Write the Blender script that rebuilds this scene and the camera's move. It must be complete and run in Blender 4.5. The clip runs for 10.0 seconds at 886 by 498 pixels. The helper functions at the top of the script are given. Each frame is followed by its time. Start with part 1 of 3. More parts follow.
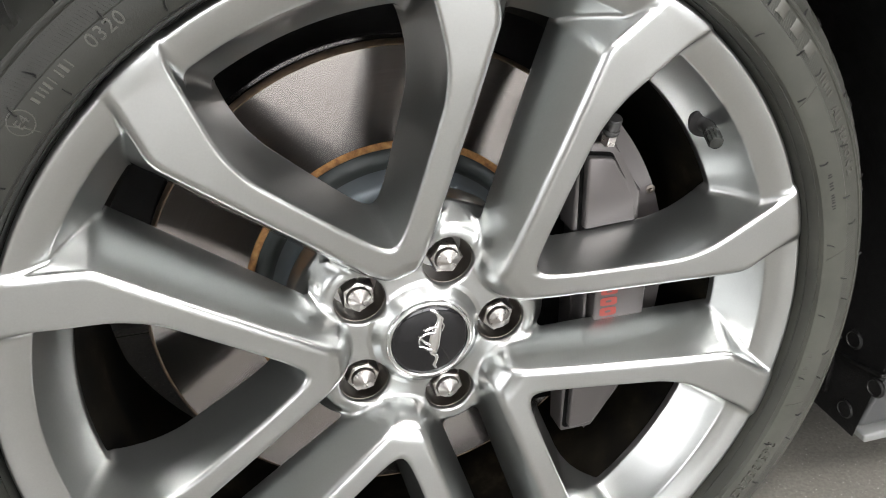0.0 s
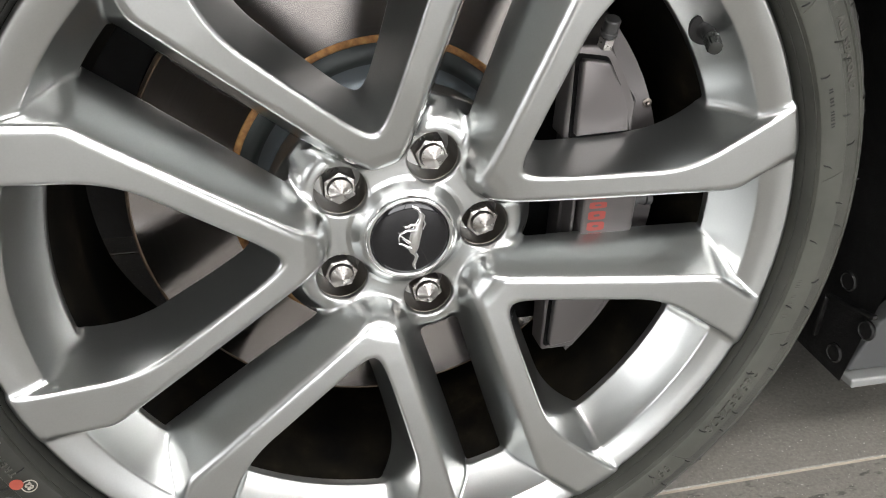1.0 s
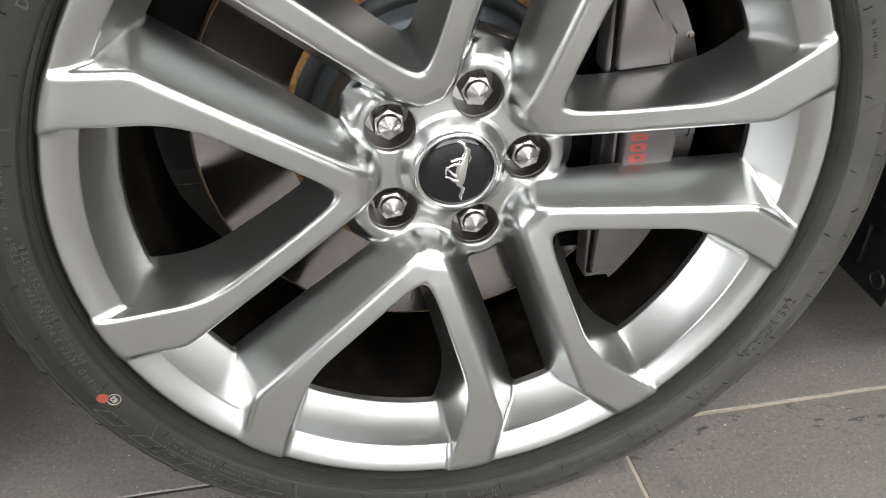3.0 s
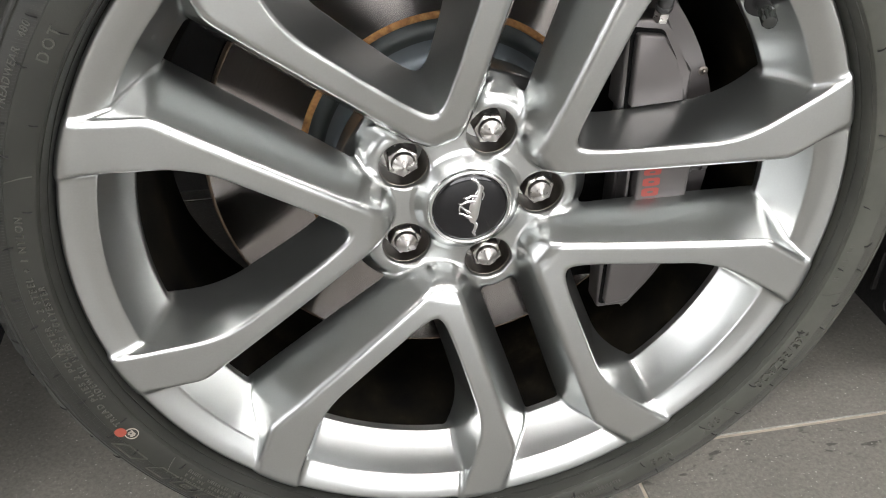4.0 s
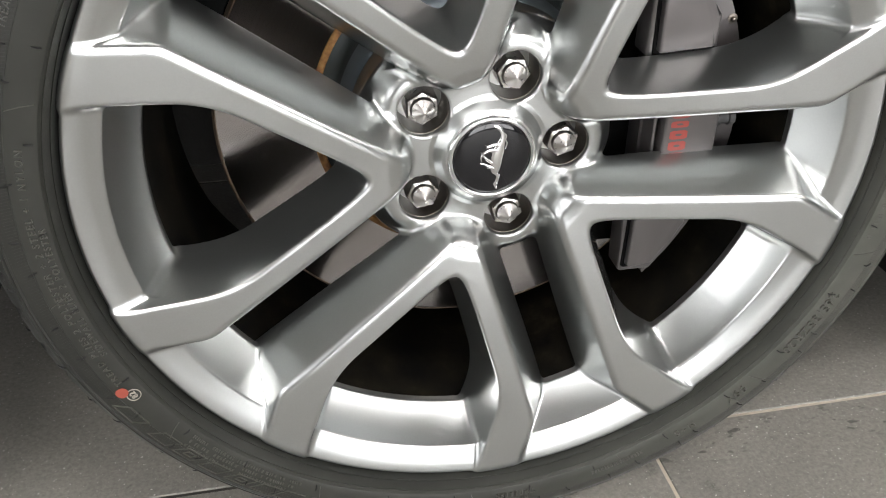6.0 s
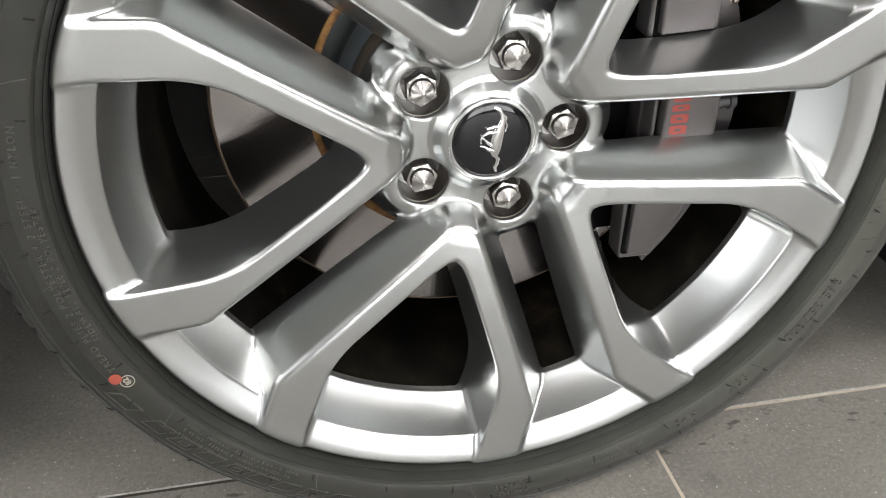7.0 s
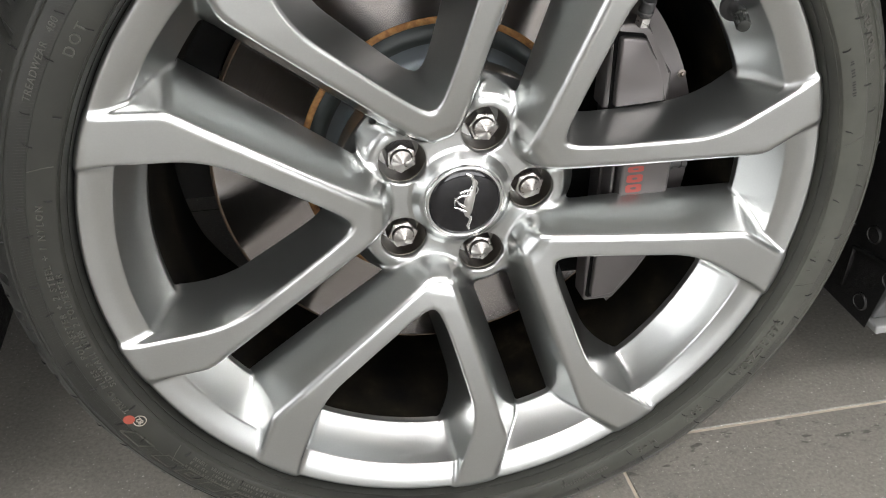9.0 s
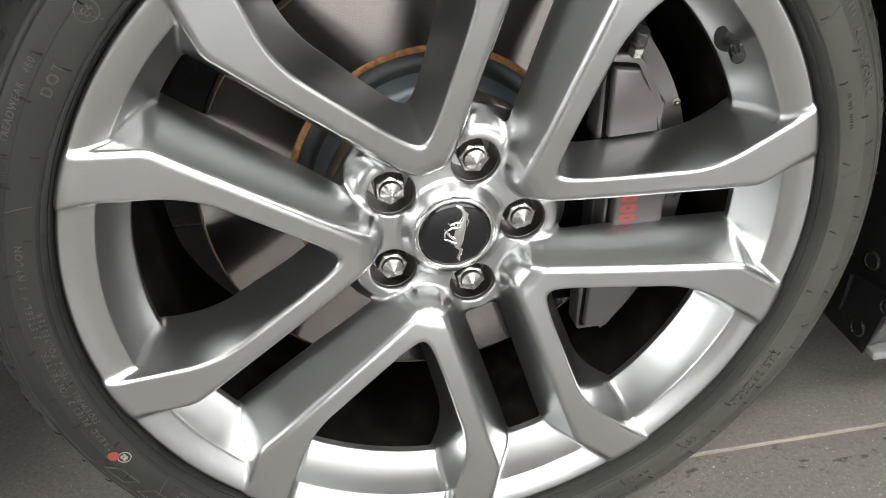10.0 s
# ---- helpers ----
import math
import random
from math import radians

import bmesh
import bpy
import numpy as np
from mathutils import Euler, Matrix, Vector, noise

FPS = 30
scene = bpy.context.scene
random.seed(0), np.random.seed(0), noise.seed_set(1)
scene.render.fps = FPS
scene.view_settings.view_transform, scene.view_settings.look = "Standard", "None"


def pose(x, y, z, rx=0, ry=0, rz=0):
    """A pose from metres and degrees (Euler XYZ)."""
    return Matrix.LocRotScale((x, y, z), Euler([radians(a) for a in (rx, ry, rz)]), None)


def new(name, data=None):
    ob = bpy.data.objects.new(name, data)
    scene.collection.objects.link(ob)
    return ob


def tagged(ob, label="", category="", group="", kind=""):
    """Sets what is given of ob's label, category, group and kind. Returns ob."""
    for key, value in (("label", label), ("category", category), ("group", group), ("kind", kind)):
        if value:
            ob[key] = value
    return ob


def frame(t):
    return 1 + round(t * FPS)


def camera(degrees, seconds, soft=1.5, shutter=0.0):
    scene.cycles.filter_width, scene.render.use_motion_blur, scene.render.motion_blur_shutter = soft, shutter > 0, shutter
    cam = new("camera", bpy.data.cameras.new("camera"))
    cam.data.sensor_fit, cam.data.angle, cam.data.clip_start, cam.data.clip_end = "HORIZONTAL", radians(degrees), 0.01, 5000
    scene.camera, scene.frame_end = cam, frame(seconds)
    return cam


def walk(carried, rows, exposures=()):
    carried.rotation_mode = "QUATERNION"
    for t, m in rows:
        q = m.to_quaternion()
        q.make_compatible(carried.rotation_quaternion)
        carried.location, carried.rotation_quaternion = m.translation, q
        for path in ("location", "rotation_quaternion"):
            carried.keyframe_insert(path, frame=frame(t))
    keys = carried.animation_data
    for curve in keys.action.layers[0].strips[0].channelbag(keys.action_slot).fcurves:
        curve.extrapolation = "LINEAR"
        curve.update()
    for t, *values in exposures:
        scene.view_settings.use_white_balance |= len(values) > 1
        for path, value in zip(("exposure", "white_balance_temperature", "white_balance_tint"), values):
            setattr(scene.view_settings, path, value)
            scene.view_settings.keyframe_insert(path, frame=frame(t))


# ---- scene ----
cam = camera(55.0, 10.0, soft=1.0)
HUB = 0.335
ROWS = [
    (0.0, -0.1337, -0.5000, 0.6647, 63.18, 0.44, -16.55),
    (0.5, -0.1220, -0.5085, 0.6373, 62.22, -1.72, -14.66),
    (1.0, -0.1169, -0.5192, 0.6124, 61.42, -2.27, -14.19),
    (1.5, -0.1088, -0.5257, 0.5969, 58.75, -0.99, -11.87),
    (2.0, -0.1056, -0.5328, 0.6034, 57.35, -0.55, -11.22),
    (2.5, -0.1102, -0.5450, 0.6138, 56.87, -0.22, -11.02),
    (3.0, -0.1155, -0.5448, 0.6322, 56.35, -0.07, -11.08),
    (3.2, -0.1198, -0.5392, 0.6494, 56.33, -0.06, -11.26),
    (4.3, -0.1131, -0.5316, 0.6599, 55.95, 0.40, -10.20),
    (4.5, -0.1186, -0.5366, 0.6486, 56.31, 0.32, -10.33),
    (5.0, -0.1328, -0.5362, 0.6381, 56.66, 0.08, -10.68),
    (5.5, -0.1345, -0.5285, 0.6292, 56.79, -0.10, -10.96),
    (6.0, -0.1391, -0.5271, 0.6060, 57.05, -0.31, -11.19),
    (7.5, -0.1446, -0.5291, 0.5868, 57.76, -0.59, -11.89),
    (8.0, -0.1361, -0.5367, 0.5921, 57.88, -0.58, -12.03),
    (8.5, -0.1310, -0.5532, 0.6251, 57.83, -0.50, -12.01),
    (9.0, -0.1382, -0.5686, 0.6558, 57.77, -0.33, -12.01),
    (9.5, -0.1369, -0.5691, 0.6604, 57.79, -0.37, -12.00),
    (10.0, -0.1254, -0.5473, 0.6727, 57.60, -0.32, -11.96),
]
walk(cam, [(t, pose(x, y, z, rx, ry, rz)) for t, x, y, z, rx, ry, rz in ROWS],
     exposures=[(0.0, 0.50), (0.5, 0.44), (1.1, 0.31), (10.0, 0.31)])

# ---- light ----
world = bpy.data.worlds.new("world")
scene.world = world
world.use_nodes = True
world.node_tree.nodes["Background"].inputs[0].default_value = (0.8, 0.85, 0.9, 1)
world.node_tree.nodes["Background"].inputs[1].default_value = 0.02

# rows of ceiling light panels over the floor beside the car
PANEL_X = (-1.05, 1.6, 4.2)
PANEL_ROWS = ((-2.2, 0.8, 17.0), (-3.8, 1.4, 4.4))  # middle, depth and glow of each row
SKY_GLOW = (6.2, 2.5)  # behind the added south and west windows


# ---- materials ----
def make(name, colour, rough=0.5, metal=0.0, coat=0.0):
    m = bpy.data.materials.new(name)
    m.use_nodes = True
    b = m.node_tree.nodes["Principled BSDF"]
    b.inputs["Base Color"].default_value = (*colour, 1)
    b.inputs["Roughness"].default_value = rough
    b.inputs["Metallic"].default_value = metal
    b.inputs["Coat Weight"].default_value = coat
    b.inputs["Coat Roughness"].default_value = 0.08
    return m


def node(m, kind, **values):
    n = m.node_tree.nodes.new(kind)
    for key, value in values.items():
        n.inputs[key].default_value = value
    return n


def link(m, a, b):
    m.node_tree.links.new(a, b)


def texture(m, scale, detail=4.0, rough=0.6, stretch=(1, 1, 1)):
    """Noise in object space; returns its factor socket."""
    co = node(m, "ShaderNodeTexCoord")
    mp = node(m, "ShaderNodeMapping", Scale=stretch)
    nz = node(m, "ShaderNodeTexNoise", Scale=scale, Detail=detail, Roughness=rough)
    link(m, co.outputs["Object"], mp.inputs["Vector"])
    link(m, mp.outputs["Vector"], nz.inputs["Vector"])
    return nz.outputs["Fac"]


def ramp(m, fac, stops):
    r = node(m, "ShaderNodeValToRGB")
    els = r.color_ramp.elements
    while len(els) < len(stops):
        els.new(0.5)
    for e, (pos, c) in zip(els, stops):
        e.position = pos
        e.color = (*c, 1) if len(c) == 3 else c
    link(m, fac, r.inputs["Fac"])
    return r.outputs["Color"]


def grey(v):
    return (v, v, v)


def bump(m, fac, strength, distance):
    b = node(m, "ShaderNodeBump", Strength=strength, Distance=distance)
    link(m, fac, b.inputs["Height"])
    link(m, b.outputs["Normal"], m.node_tree.nodes["Principled BSDF"].inputs["Normal"])


def colour(m, socket):
    link(m, socket, m.node_tree.nodes["Principled BSDF"].inputs["Base Color"])


def gloss(m, socket):
    link(m, socket, m.node_tree.nodes["Principled BSDF"].inputs["Roughness"])


def wheel_paint(name, tint, rough, coat_rough):
    """Silver flake paint under clear lacquer: a broad metal lobe with some haze, and a sharp one by Fresnel."""
    m = make(name, tint, rough, 1.0)
    broad = node(m, "ShaderNodeBsdfAnisotropic", Color=(*tint, 1))
    broad.distribution = "BECKMANN"
    sharp = node(m, "ShaderNodeBsdfAnisotropic", Color=(1, 1, 1, 1), Roughness=coat_rough)
    sharp.distribution = "BECKMANN"
    link(m, ramp(m, texture(m, 18, 4), [(0.3, grey(rough - 0.015)), (0.7, grey(rough + 0.015))]), broad.inputs["Roughness"])
    link(m, ramp(m, texture(m, 700, 2), [(0.3, tuple(0.96 * c for c in tint)), (0.7, tint)]), broad.inputs["Color"])
    haze = node(m, "ShaderNodeBsdfAnisotropic", Color=(*tint, 1), Roughness=0.75)
    flakes = node(m, "ShaderNodeMixShader", Fac=0.09)
    link(m, broad.outputs["BSDF"], flakes.inputs[1])
    link(m, haze.outputs["BSDF"], flakes.inputs[2])
    fres = node(m, "ShaderNodeFresnel", IOR=1.5)
    mx = node(m, "ShaderNodeMixShader")
    link(m, fres.outputs["Fac"], mx.inputs["Fac"])
    link(m, flakes.outputs["Shader"], mx.inputs[1])
    link(m, sharp.outputs["BSDF"], mx.inputs[2])
    link(m, mx.outputs["Shader"], m.node_tree.nodes["Material Output"].inputs["Surface"])
    return m


SILVER = wheel_paint("silver_wheel_paint", (0.47, 0.485, 0.477), 0.31, 0.03)
# near-black with brown mottling: shade inside the rim put into the barrel's colour
BARREL = make("barrel_shade", (0.10, 0.10, 0.10), 0.6)
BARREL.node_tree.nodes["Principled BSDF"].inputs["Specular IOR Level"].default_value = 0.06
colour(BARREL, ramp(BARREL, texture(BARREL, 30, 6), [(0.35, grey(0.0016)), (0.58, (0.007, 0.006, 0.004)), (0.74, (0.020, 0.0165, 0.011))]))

RUBBER = make("tyre_rubber", (0.05, 0.05, 0.046), 0.6)
gloss(RUBBER, ramp(RUBBER, texture(RUBBER, 60, 5), [(0.3, grey(0.38)), (0.7, grey(0.50))]))
bump(RUBBER, texture(RUBBER, 900, 4), 0.22, 0.0004)
RUBBER.node_tree.nodes["Principled BSDF"].inputs["Specular IOR Level"].default_value = 0.38
RUBBER.node_tree.nodes["Principled BSDF"].inputs["Sheen Weight"].default_value = 0.04
RUBBER.node_tree.nodes["Principled BSDF"].inputs["Sheen Roughness"].default_value = 0.5
# lighter than the tyre: edge highlights of the relief put into the colour
RAISED = make("highlit_rubber", (0.062, 0.062, 0.053), 0.36)
# near-black: shade on the mould hairs put into the colour; also valve rubber
HAIR = make("rubber_hair", (0.006, 0.006, 0.006), 0.7)
CHROME = make("bright_nut_metal", (0.45, 0.43, 0.41), 0.2, 1.0)
gloss(CHROME, ramp(CHROME, texture(CHROME, 300, 4), [(0.35, grey(0.27)), (0.7, grey(0.31))]))
POLISHED = make("polished_metal", (0.75, 0.75, 0.74), 0.12, 1.0)
BLACK = make("black_gloss", (0.006, 0.006, 0.007), 0.03, 0.0, 0.0)
PLASTIC = make("black_plastic", (0.007, 0.007, 0.007), 0.5)
gloss(PLASTIC, ramp(PLASTIC, texture(PLASTIC, 40, 6), [(0.35, grey(0.32)), (0.7, grey(0.65))]))
bump(PLASTIC, texture(PLASTIC, 130, 7, 0.7), 0.55, 0.0016)
FLANGE = make("disc_hat_flange", (0.035, 0.043, 0.042), 0.5, 0.3)
HATM = make("disc_hat", (0.13, 0.155, 0.17), 0.5, 0.5)
RUST = make("rust", (0.22, 0.11, 0.04), 0.85)
colour(RUST, ramp(RUST, texture(RUST, 160, 6), [(0.3, (0.12, 0.05, 0.02)), (0.55, (0.30, 0.15, 0.05)), (0.8, (0.42, 0.26, 0.10))]))
OLDRUST = make("old_brown_rust", (0.085, 0.058, 0.036), 0.8)
colour(OLDRUST, ramp(OLDRUST, texture(OLDRUST, 140, 6), [(0.3, (0.05, 0.035, 0.024)), (0.75, (0.13, 0.085, 0.048))]))
CALIPER = make("caliper_grey", (0.105, 0.097, 0.095), 0.38, 0.55)
bump(CALIPER, texture(CALIPER, 900, 3), 0.15, 0.0003)
BORE = make("bore_metal", (0.17, 0.15, 0.13), 0.36, 1.0)
DARKMETAL = make("dark_metal", (0.05, 0.05, 0.05), 0.45, 0.5)
# for sheets that put the shade between caliper parts into their colour
GAPBLACK = make("gap_black", (0.002, 0.002, 0.002), 0.8)
GAPBLACK.node_tree.nodes["Principled BSDF"].inputs["Specular IOR Level"].default_value = 0.08
RED = make("red_paint", (0.27, 0.04, 0.03), 0.5)
DOTRED = make("worn_red_paint", (0.26, 0.05, 0.03), 0.6)
MARK = make("pale_stamp_paint", (0.30, 0.28, 0.24), 0.6)
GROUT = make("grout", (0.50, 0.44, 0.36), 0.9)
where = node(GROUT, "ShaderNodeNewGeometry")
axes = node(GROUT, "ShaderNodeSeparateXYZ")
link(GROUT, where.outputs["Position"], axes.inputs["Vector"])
# shade over the joints ahead of the wheel put into the grout colour
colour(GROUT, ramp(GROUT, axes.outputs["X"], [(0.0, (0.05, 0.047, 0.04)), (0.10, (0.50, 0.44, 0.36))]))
WALLP = make("wall_paint", (0.20, 0.20, 0.195), 0.8)
CEILP = make("ceiling_paint", (0.42, 0.42, 0.41), 0.9)
BODY = make("car_paint", (0.03, 0.032, 0.035), 0.25, 0.3, 1.0)
LIP = make("pale_lip_plastic", (0.22, 0.225, 0.222), 0.4)
SKIRT = make("skirt_plastic", (0.075, 0.078, 0.078), 0.45)


def lamp_panel(glow):
    m = make("lamp_panel", (0.8, 0.8, 0.8), 0.5)
    m.node_tree.nodes["Principled BSDF"].inputs["Emission Color"].default_value = (1.0, 0.96, 0.95, 1)
    m.node_tree.nodes["Principled BSDF"].inputs["Emission Strength"].default_value = glow
    return m


# glow of the sheets behind the added windows
def daylight(glow):
    m = make("daylight", (0.8, 0.8, 0.8), 0.9)
    m.node_tree.nodes["Principled BSDF"].inputs["Emission Color"].default_value = (0.985, 0.98, 1.0, 1)
    m.node_tree.nodes["Principled BSDF"].inputs["Emission Strength"].default_value = glow
    return m


def around(m):
    """Distance from the wheel's axis in object space."""
    co = node(m, "ShaderNodeTexCoord")
    flat = node(m, "ShaderNodeVectorMath")
    flat.operation = "MULTIPLY"
    flat.inputs[1].default_value = (1, 0, 1)
    size = node(m, "ShaderNodeVectorMath")
    size.operation = "LENGTH"
    link(m, co.outputs["Object"], flat.inputs[0])
    link(m, flat.outputs["Vector"], size.inputs[0])
    return size.outputs["Value"]


def rings(m, scale, detail=3.0):
    """Fine concentric rings about the wheel's axis."""
    nz = node(m, "ShaderNodeTexNoise", Scale=scale, Detail=detail)
    nz.noise_dimensions = "1D"
    link(m, around(m), nz.inputs["W"])
    return nz.outputs["Fac"]


# dust-toned rubber, darker at the bead and from the outer band to the shoulder
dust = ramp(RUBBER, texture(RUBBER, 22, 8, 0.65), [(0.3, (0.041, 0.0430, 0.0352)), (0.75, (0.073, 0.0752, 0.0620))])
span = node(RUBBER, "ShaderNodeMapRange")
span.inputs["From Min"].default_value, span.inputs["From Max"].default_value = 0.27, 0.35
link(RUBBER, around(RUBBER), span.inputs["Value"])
ring_tone = ramp(RUBBER, span.outputs["Result"], [(0.0, grey(0.6)), (0.125, grey(0.62)), (0.155, grey(1.0)), (0.385, grey(1.0)), (0.40, grey(0.78)), (0.62, grey(0.75)), (0.72, grey(0.6)), (1.0, grey(0.55))])


DISC = make("disc_steel", (0.5, 0.47, 0.45), 0.3, 1.0)
colour(DISC, ramp(DISC, rings(DISC, 420), [(0.3, (0.275, 0.256, 0.244)), (0.7, (0.295, 0.276, 0.264))]))
gloss(DISC, ramp(DISC, texture(DISC, 40, 5), [(0.3, grey(0.185)), (0.7, grey(0.205))]))
bump(DISC, rings(DISC, 900, 2), 0.012, 0.0003)
DISC.node_tree.nodes["Principled BSDF"].inputs["Anisotropic"].default_value = 0.93
DISC.node_tree.nodes["Principled BSDF"].inputs["Anisotropic Rotation"].default_value = 0.25
tang = node(DISC, "ShaderNodeTangent")
tang.direction_type, tang.axis = "RADIAL", "Y"
link(DISC, tang.outputs["Tangent"], DISC.node_tree.nodes["Principled BSDF"].inputs["Tangent"])

TILE = make("floor_tile", (0.17, 0.165, 0.155), 0.55)


def blend(m, mode, a, b, amount=1.0):
    mx = node(m, "ShaderNodeMix")
    mx.data_type, mx.blend_type = "RGBA", mode
    mx.inputs["Factor"].default_value = amount
    link(m, a, mx.inputs["A"])
    link(m, b, mx.inputs["B"])
    return mx.outputs["Result"]


# colour lightened towards the rear: uneven light on the sidewall put into the rubber
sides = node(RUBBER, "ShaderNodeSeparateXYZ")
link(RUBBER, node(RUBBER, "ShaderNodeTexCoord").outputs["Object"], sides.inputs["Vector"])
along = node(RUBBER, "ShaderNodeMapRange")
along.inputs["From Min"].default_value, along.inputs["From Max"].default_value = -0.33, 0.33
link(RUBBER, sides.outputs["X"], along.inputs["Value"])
side_light = ramp(RUBBER, along.outputs["Result"], [(0.0, grey(0.34)), (0.45, grey(0.43)), (1.0, grey(1.0))])
colour(RUBBER, blend(RUBBER, "MULTIPLY", blend(RUBBER, "MULTIPLY", dust, ring_tone), side_light))
base = ramp(TILE, texture(TILE, 4, 9, 0.7), [(0.3, (0.175, 0.169, 0.151)), (0.52, (0.225, 0.215, 0.192)), (0.72, (0.262, 0.249, 0.221))])
grain = ramp(TILE, texture(TILE, 240, 6, 0.75), [(0.32, grey(0.68)), (0.55, grey(1.0)), (0.75, grey(1.25))])
dirt = ramp(TILE, texture(TILE, 26, 5, 0.7), [(0.27, grey(0.5)), (0.37, grey(1.0)), (1.0, grey(1.0))])
speck = ramp(TILE, texture(TILE, 330, 2, 0.5), [(0.0, grey(0.0)), (0.675, grey(0.0)), (0.73, (0.40, 0.39, 0.37))])


def drips(m):
    """Short dark dashes of dried water along one joint beside the wheel."""
    where = node(m, "ShaderNodeNewGeometry")
    axes = node(m, "ShaderNodeSeparateXYZ")
    link(m, where.outputs["Position"], axes.inputs["Vector"])
    mp = node(m, "ShaderNodeMapping", Scale=(48, 110, 1))
    nz = node(m, "ShaderNodeTexNoise", Scale=1.0, Detail=3.0)
    link(m, where.outputs["Position"], mp.inputs["Vector"])
    link(m, mp.outputs["Vector"], nz.inputs["Vector"])
    band = node(m, "ShaderNodeMapRange")
    band.inputs["From Min"].default_value, band.inputs["From Max"].default_value = -0.10, 0.10
    link(m, axes.outputs["Y"], band.inputs["Value"])
    near = ramp(m, band.outputs["Result"], [(0.0, grey(0.0)), (0.36, grey(0.0)), (0.46, grey(0.9)), (0.60, grey(1.0)), (0.70, grey(0.0))])
    spot = ramp(m, nz.outputs["Fac"], [(0.0, grey(0.0)), (0.595, grey(0.0)), (0.66, grey(0.7)), (1.0, grey(0.8))])
    both = blend(m, "MULTIPLY", near, spot)
    return ramp(m, both, [(0.0, grey(1.0)), (1.0, grey(0.12))])


floor_dirt = blend(TILE, "MULTIPLY", dirt, drips(TILE))
colour(TILE, blend(TILE, "ADD", blend(TILE, "MULTIPLY", blend(TILE, "MULTIPLY", base, grain), floor_dirt), speck))
gloss(TILE, ramp(TILE, texture(TILE, 14, 6), [(0.3, grey(0.30)), (0.7, grey(0.50))]))
bump(TILE, texture(TILE, 150, 8, 0.75), 0.22, 0.0010)


# ---- mesh helpers ----
def part(name, bm, material, parent=None, label="", smooth=35):
    me = bpy.data.meshes.new(name)
    bm.normal_update()
    bm.to_mesh(me)
    bm.free()
    if smooth:
        me.shade_smooth()
        me.set_sharp_from_angle(angle=radians(smooth))
    me.materials.append(material)
    ob = new(name, me)
    ob.parent = parent
    if label:
        ob["label"] = label
    return ob


def thing(name, label, category, group="", at=(0, 0, 0)):
    ob = new(name)
    ob.empty_display_size = 0.05
    ob.location = at
    return tagged(ob, label, category, group)


def box(bm, size, m=Matrix(), bevel=0.0, seg=2):
    geo = bmesh.ops.create_cube(bm, size=1.0, matrix=m @ Matrix.Diagonal((*size, 1)))
    if bevel:
        edges = list({e for v in geo["verts"] for e in v.link_edges})
        bmesh.ops.bevel(bm, geom=edges, offset=bevel, segments=seg, affect="EDGES", profile=0.5)
    return bm


def lathe(profile, n=128, start=0.0, sweep=360.0, closed=False, wave=None):
    """Turn (radius, depth) points about the wheel's axis, which runs along y through the origin."""
    bm = bmesh.new()
    full = sweep >= 359.9
    rings = []
    count = n if full else n + 1
    for i in range(count):
        a = radians(start + sweep * i / n)
        row = []
        for j, (r, y) in enumerate(profile):
            if wave:
                r, y = wave(a, j, r, y)
            row.append(bm.verts.new((r * math.cos(a), y, r * math.sin(a))))
        rings.append(row)
    m = len(profile)
    for i in range(n):
        a, b = rings[i], rings[(i + 1) % count]
        for j in range(m if closed else m - 1):
            k = (j + 1) % m
            bm.faces.new((a[j], b[j], b[k], a[k]))
    return bm


# ---- the cast wheel, as a solid given by a field ----
def smax(a, b, k):
    h = np.clip(0.5 + 0.5 * (a - b) / k, 0, 1)
    return b + (a - b) * h + k * h * (1 - h)


def smin(a, b, k):
    return -smax(-a, -b, k)


def plane_through(a, b, c, inside):
    a, b, c, inside = (np.array(v) for v in (a, b, c, inside))
    n = np.cross(b - a, c - a)
    n = n / np.linalg.norm(n)
    if (inside - a) @ n > 0:
        n = -n
    return n, a @ n


FACE_R = np.array([0.045, 0.0535, 0.057, 0.0605, 0.066, 0.075, 0.090, 0.120, 0.160, 0.200, 0.235, 0.262, 0.270, 0.2755, 0.285])
FACE_Y = np.array([0.030, 0.006, -0.006, -0.0155, -0.0220, -0.0260, -0.0285, -0.0325, -0.0370, -0.0410, -0.0433, -0.0447, -0.0448, -0.0438, -0.0390])
_r = np.linspace(0.04, 0.29, 501)
_y = np.interp(_r, FACE_R, FACE_Y)
for _ in range(2):
    _y = np.convolve(np.pad(_y, 3, mode="edge"), np.ones(7) / 7, mode="valid")
_ry = np.linspace(-0.06, 0.06, 961)


def ledge(ys, rs):
    """Inner radius of the rim against y: the ledge given, then the lip outside it."""
    rr = np.where(_ry < 0, np.interp(_ry, ys, rs), 0.2335 - 0.05 * _ry)
    rr = np.where(_ry < -0.0345, 0.2530 + (-0.0345 - _ry) * 1.75, rr)
    for _ in range(2):
        rr = np.convolve(np.pad(rr, 6, mode="edge"), np.ones(13) / 13, mode="valid")
    return rr, 1 / np.sqrt(1 + np.gradient(rr, _ry) ** 2)


# a hollow ledge inside the wide openings, a straighter one in the windows
HOLLOW_Y = np.linspace(-0.0345, 0.0, 12)
HOLLOW = ledge(HOLLOW_Y, 0.2335 - 0.76 * HOLLOW_Y - 5.6 * HOLLOW_Y ** 2)
STRAIGHT = ledge(HOLLOW_Y, 0.2335 - 0.68 * HOLLOW_Y - 3.3 * HOLLOW_Y ** 2)
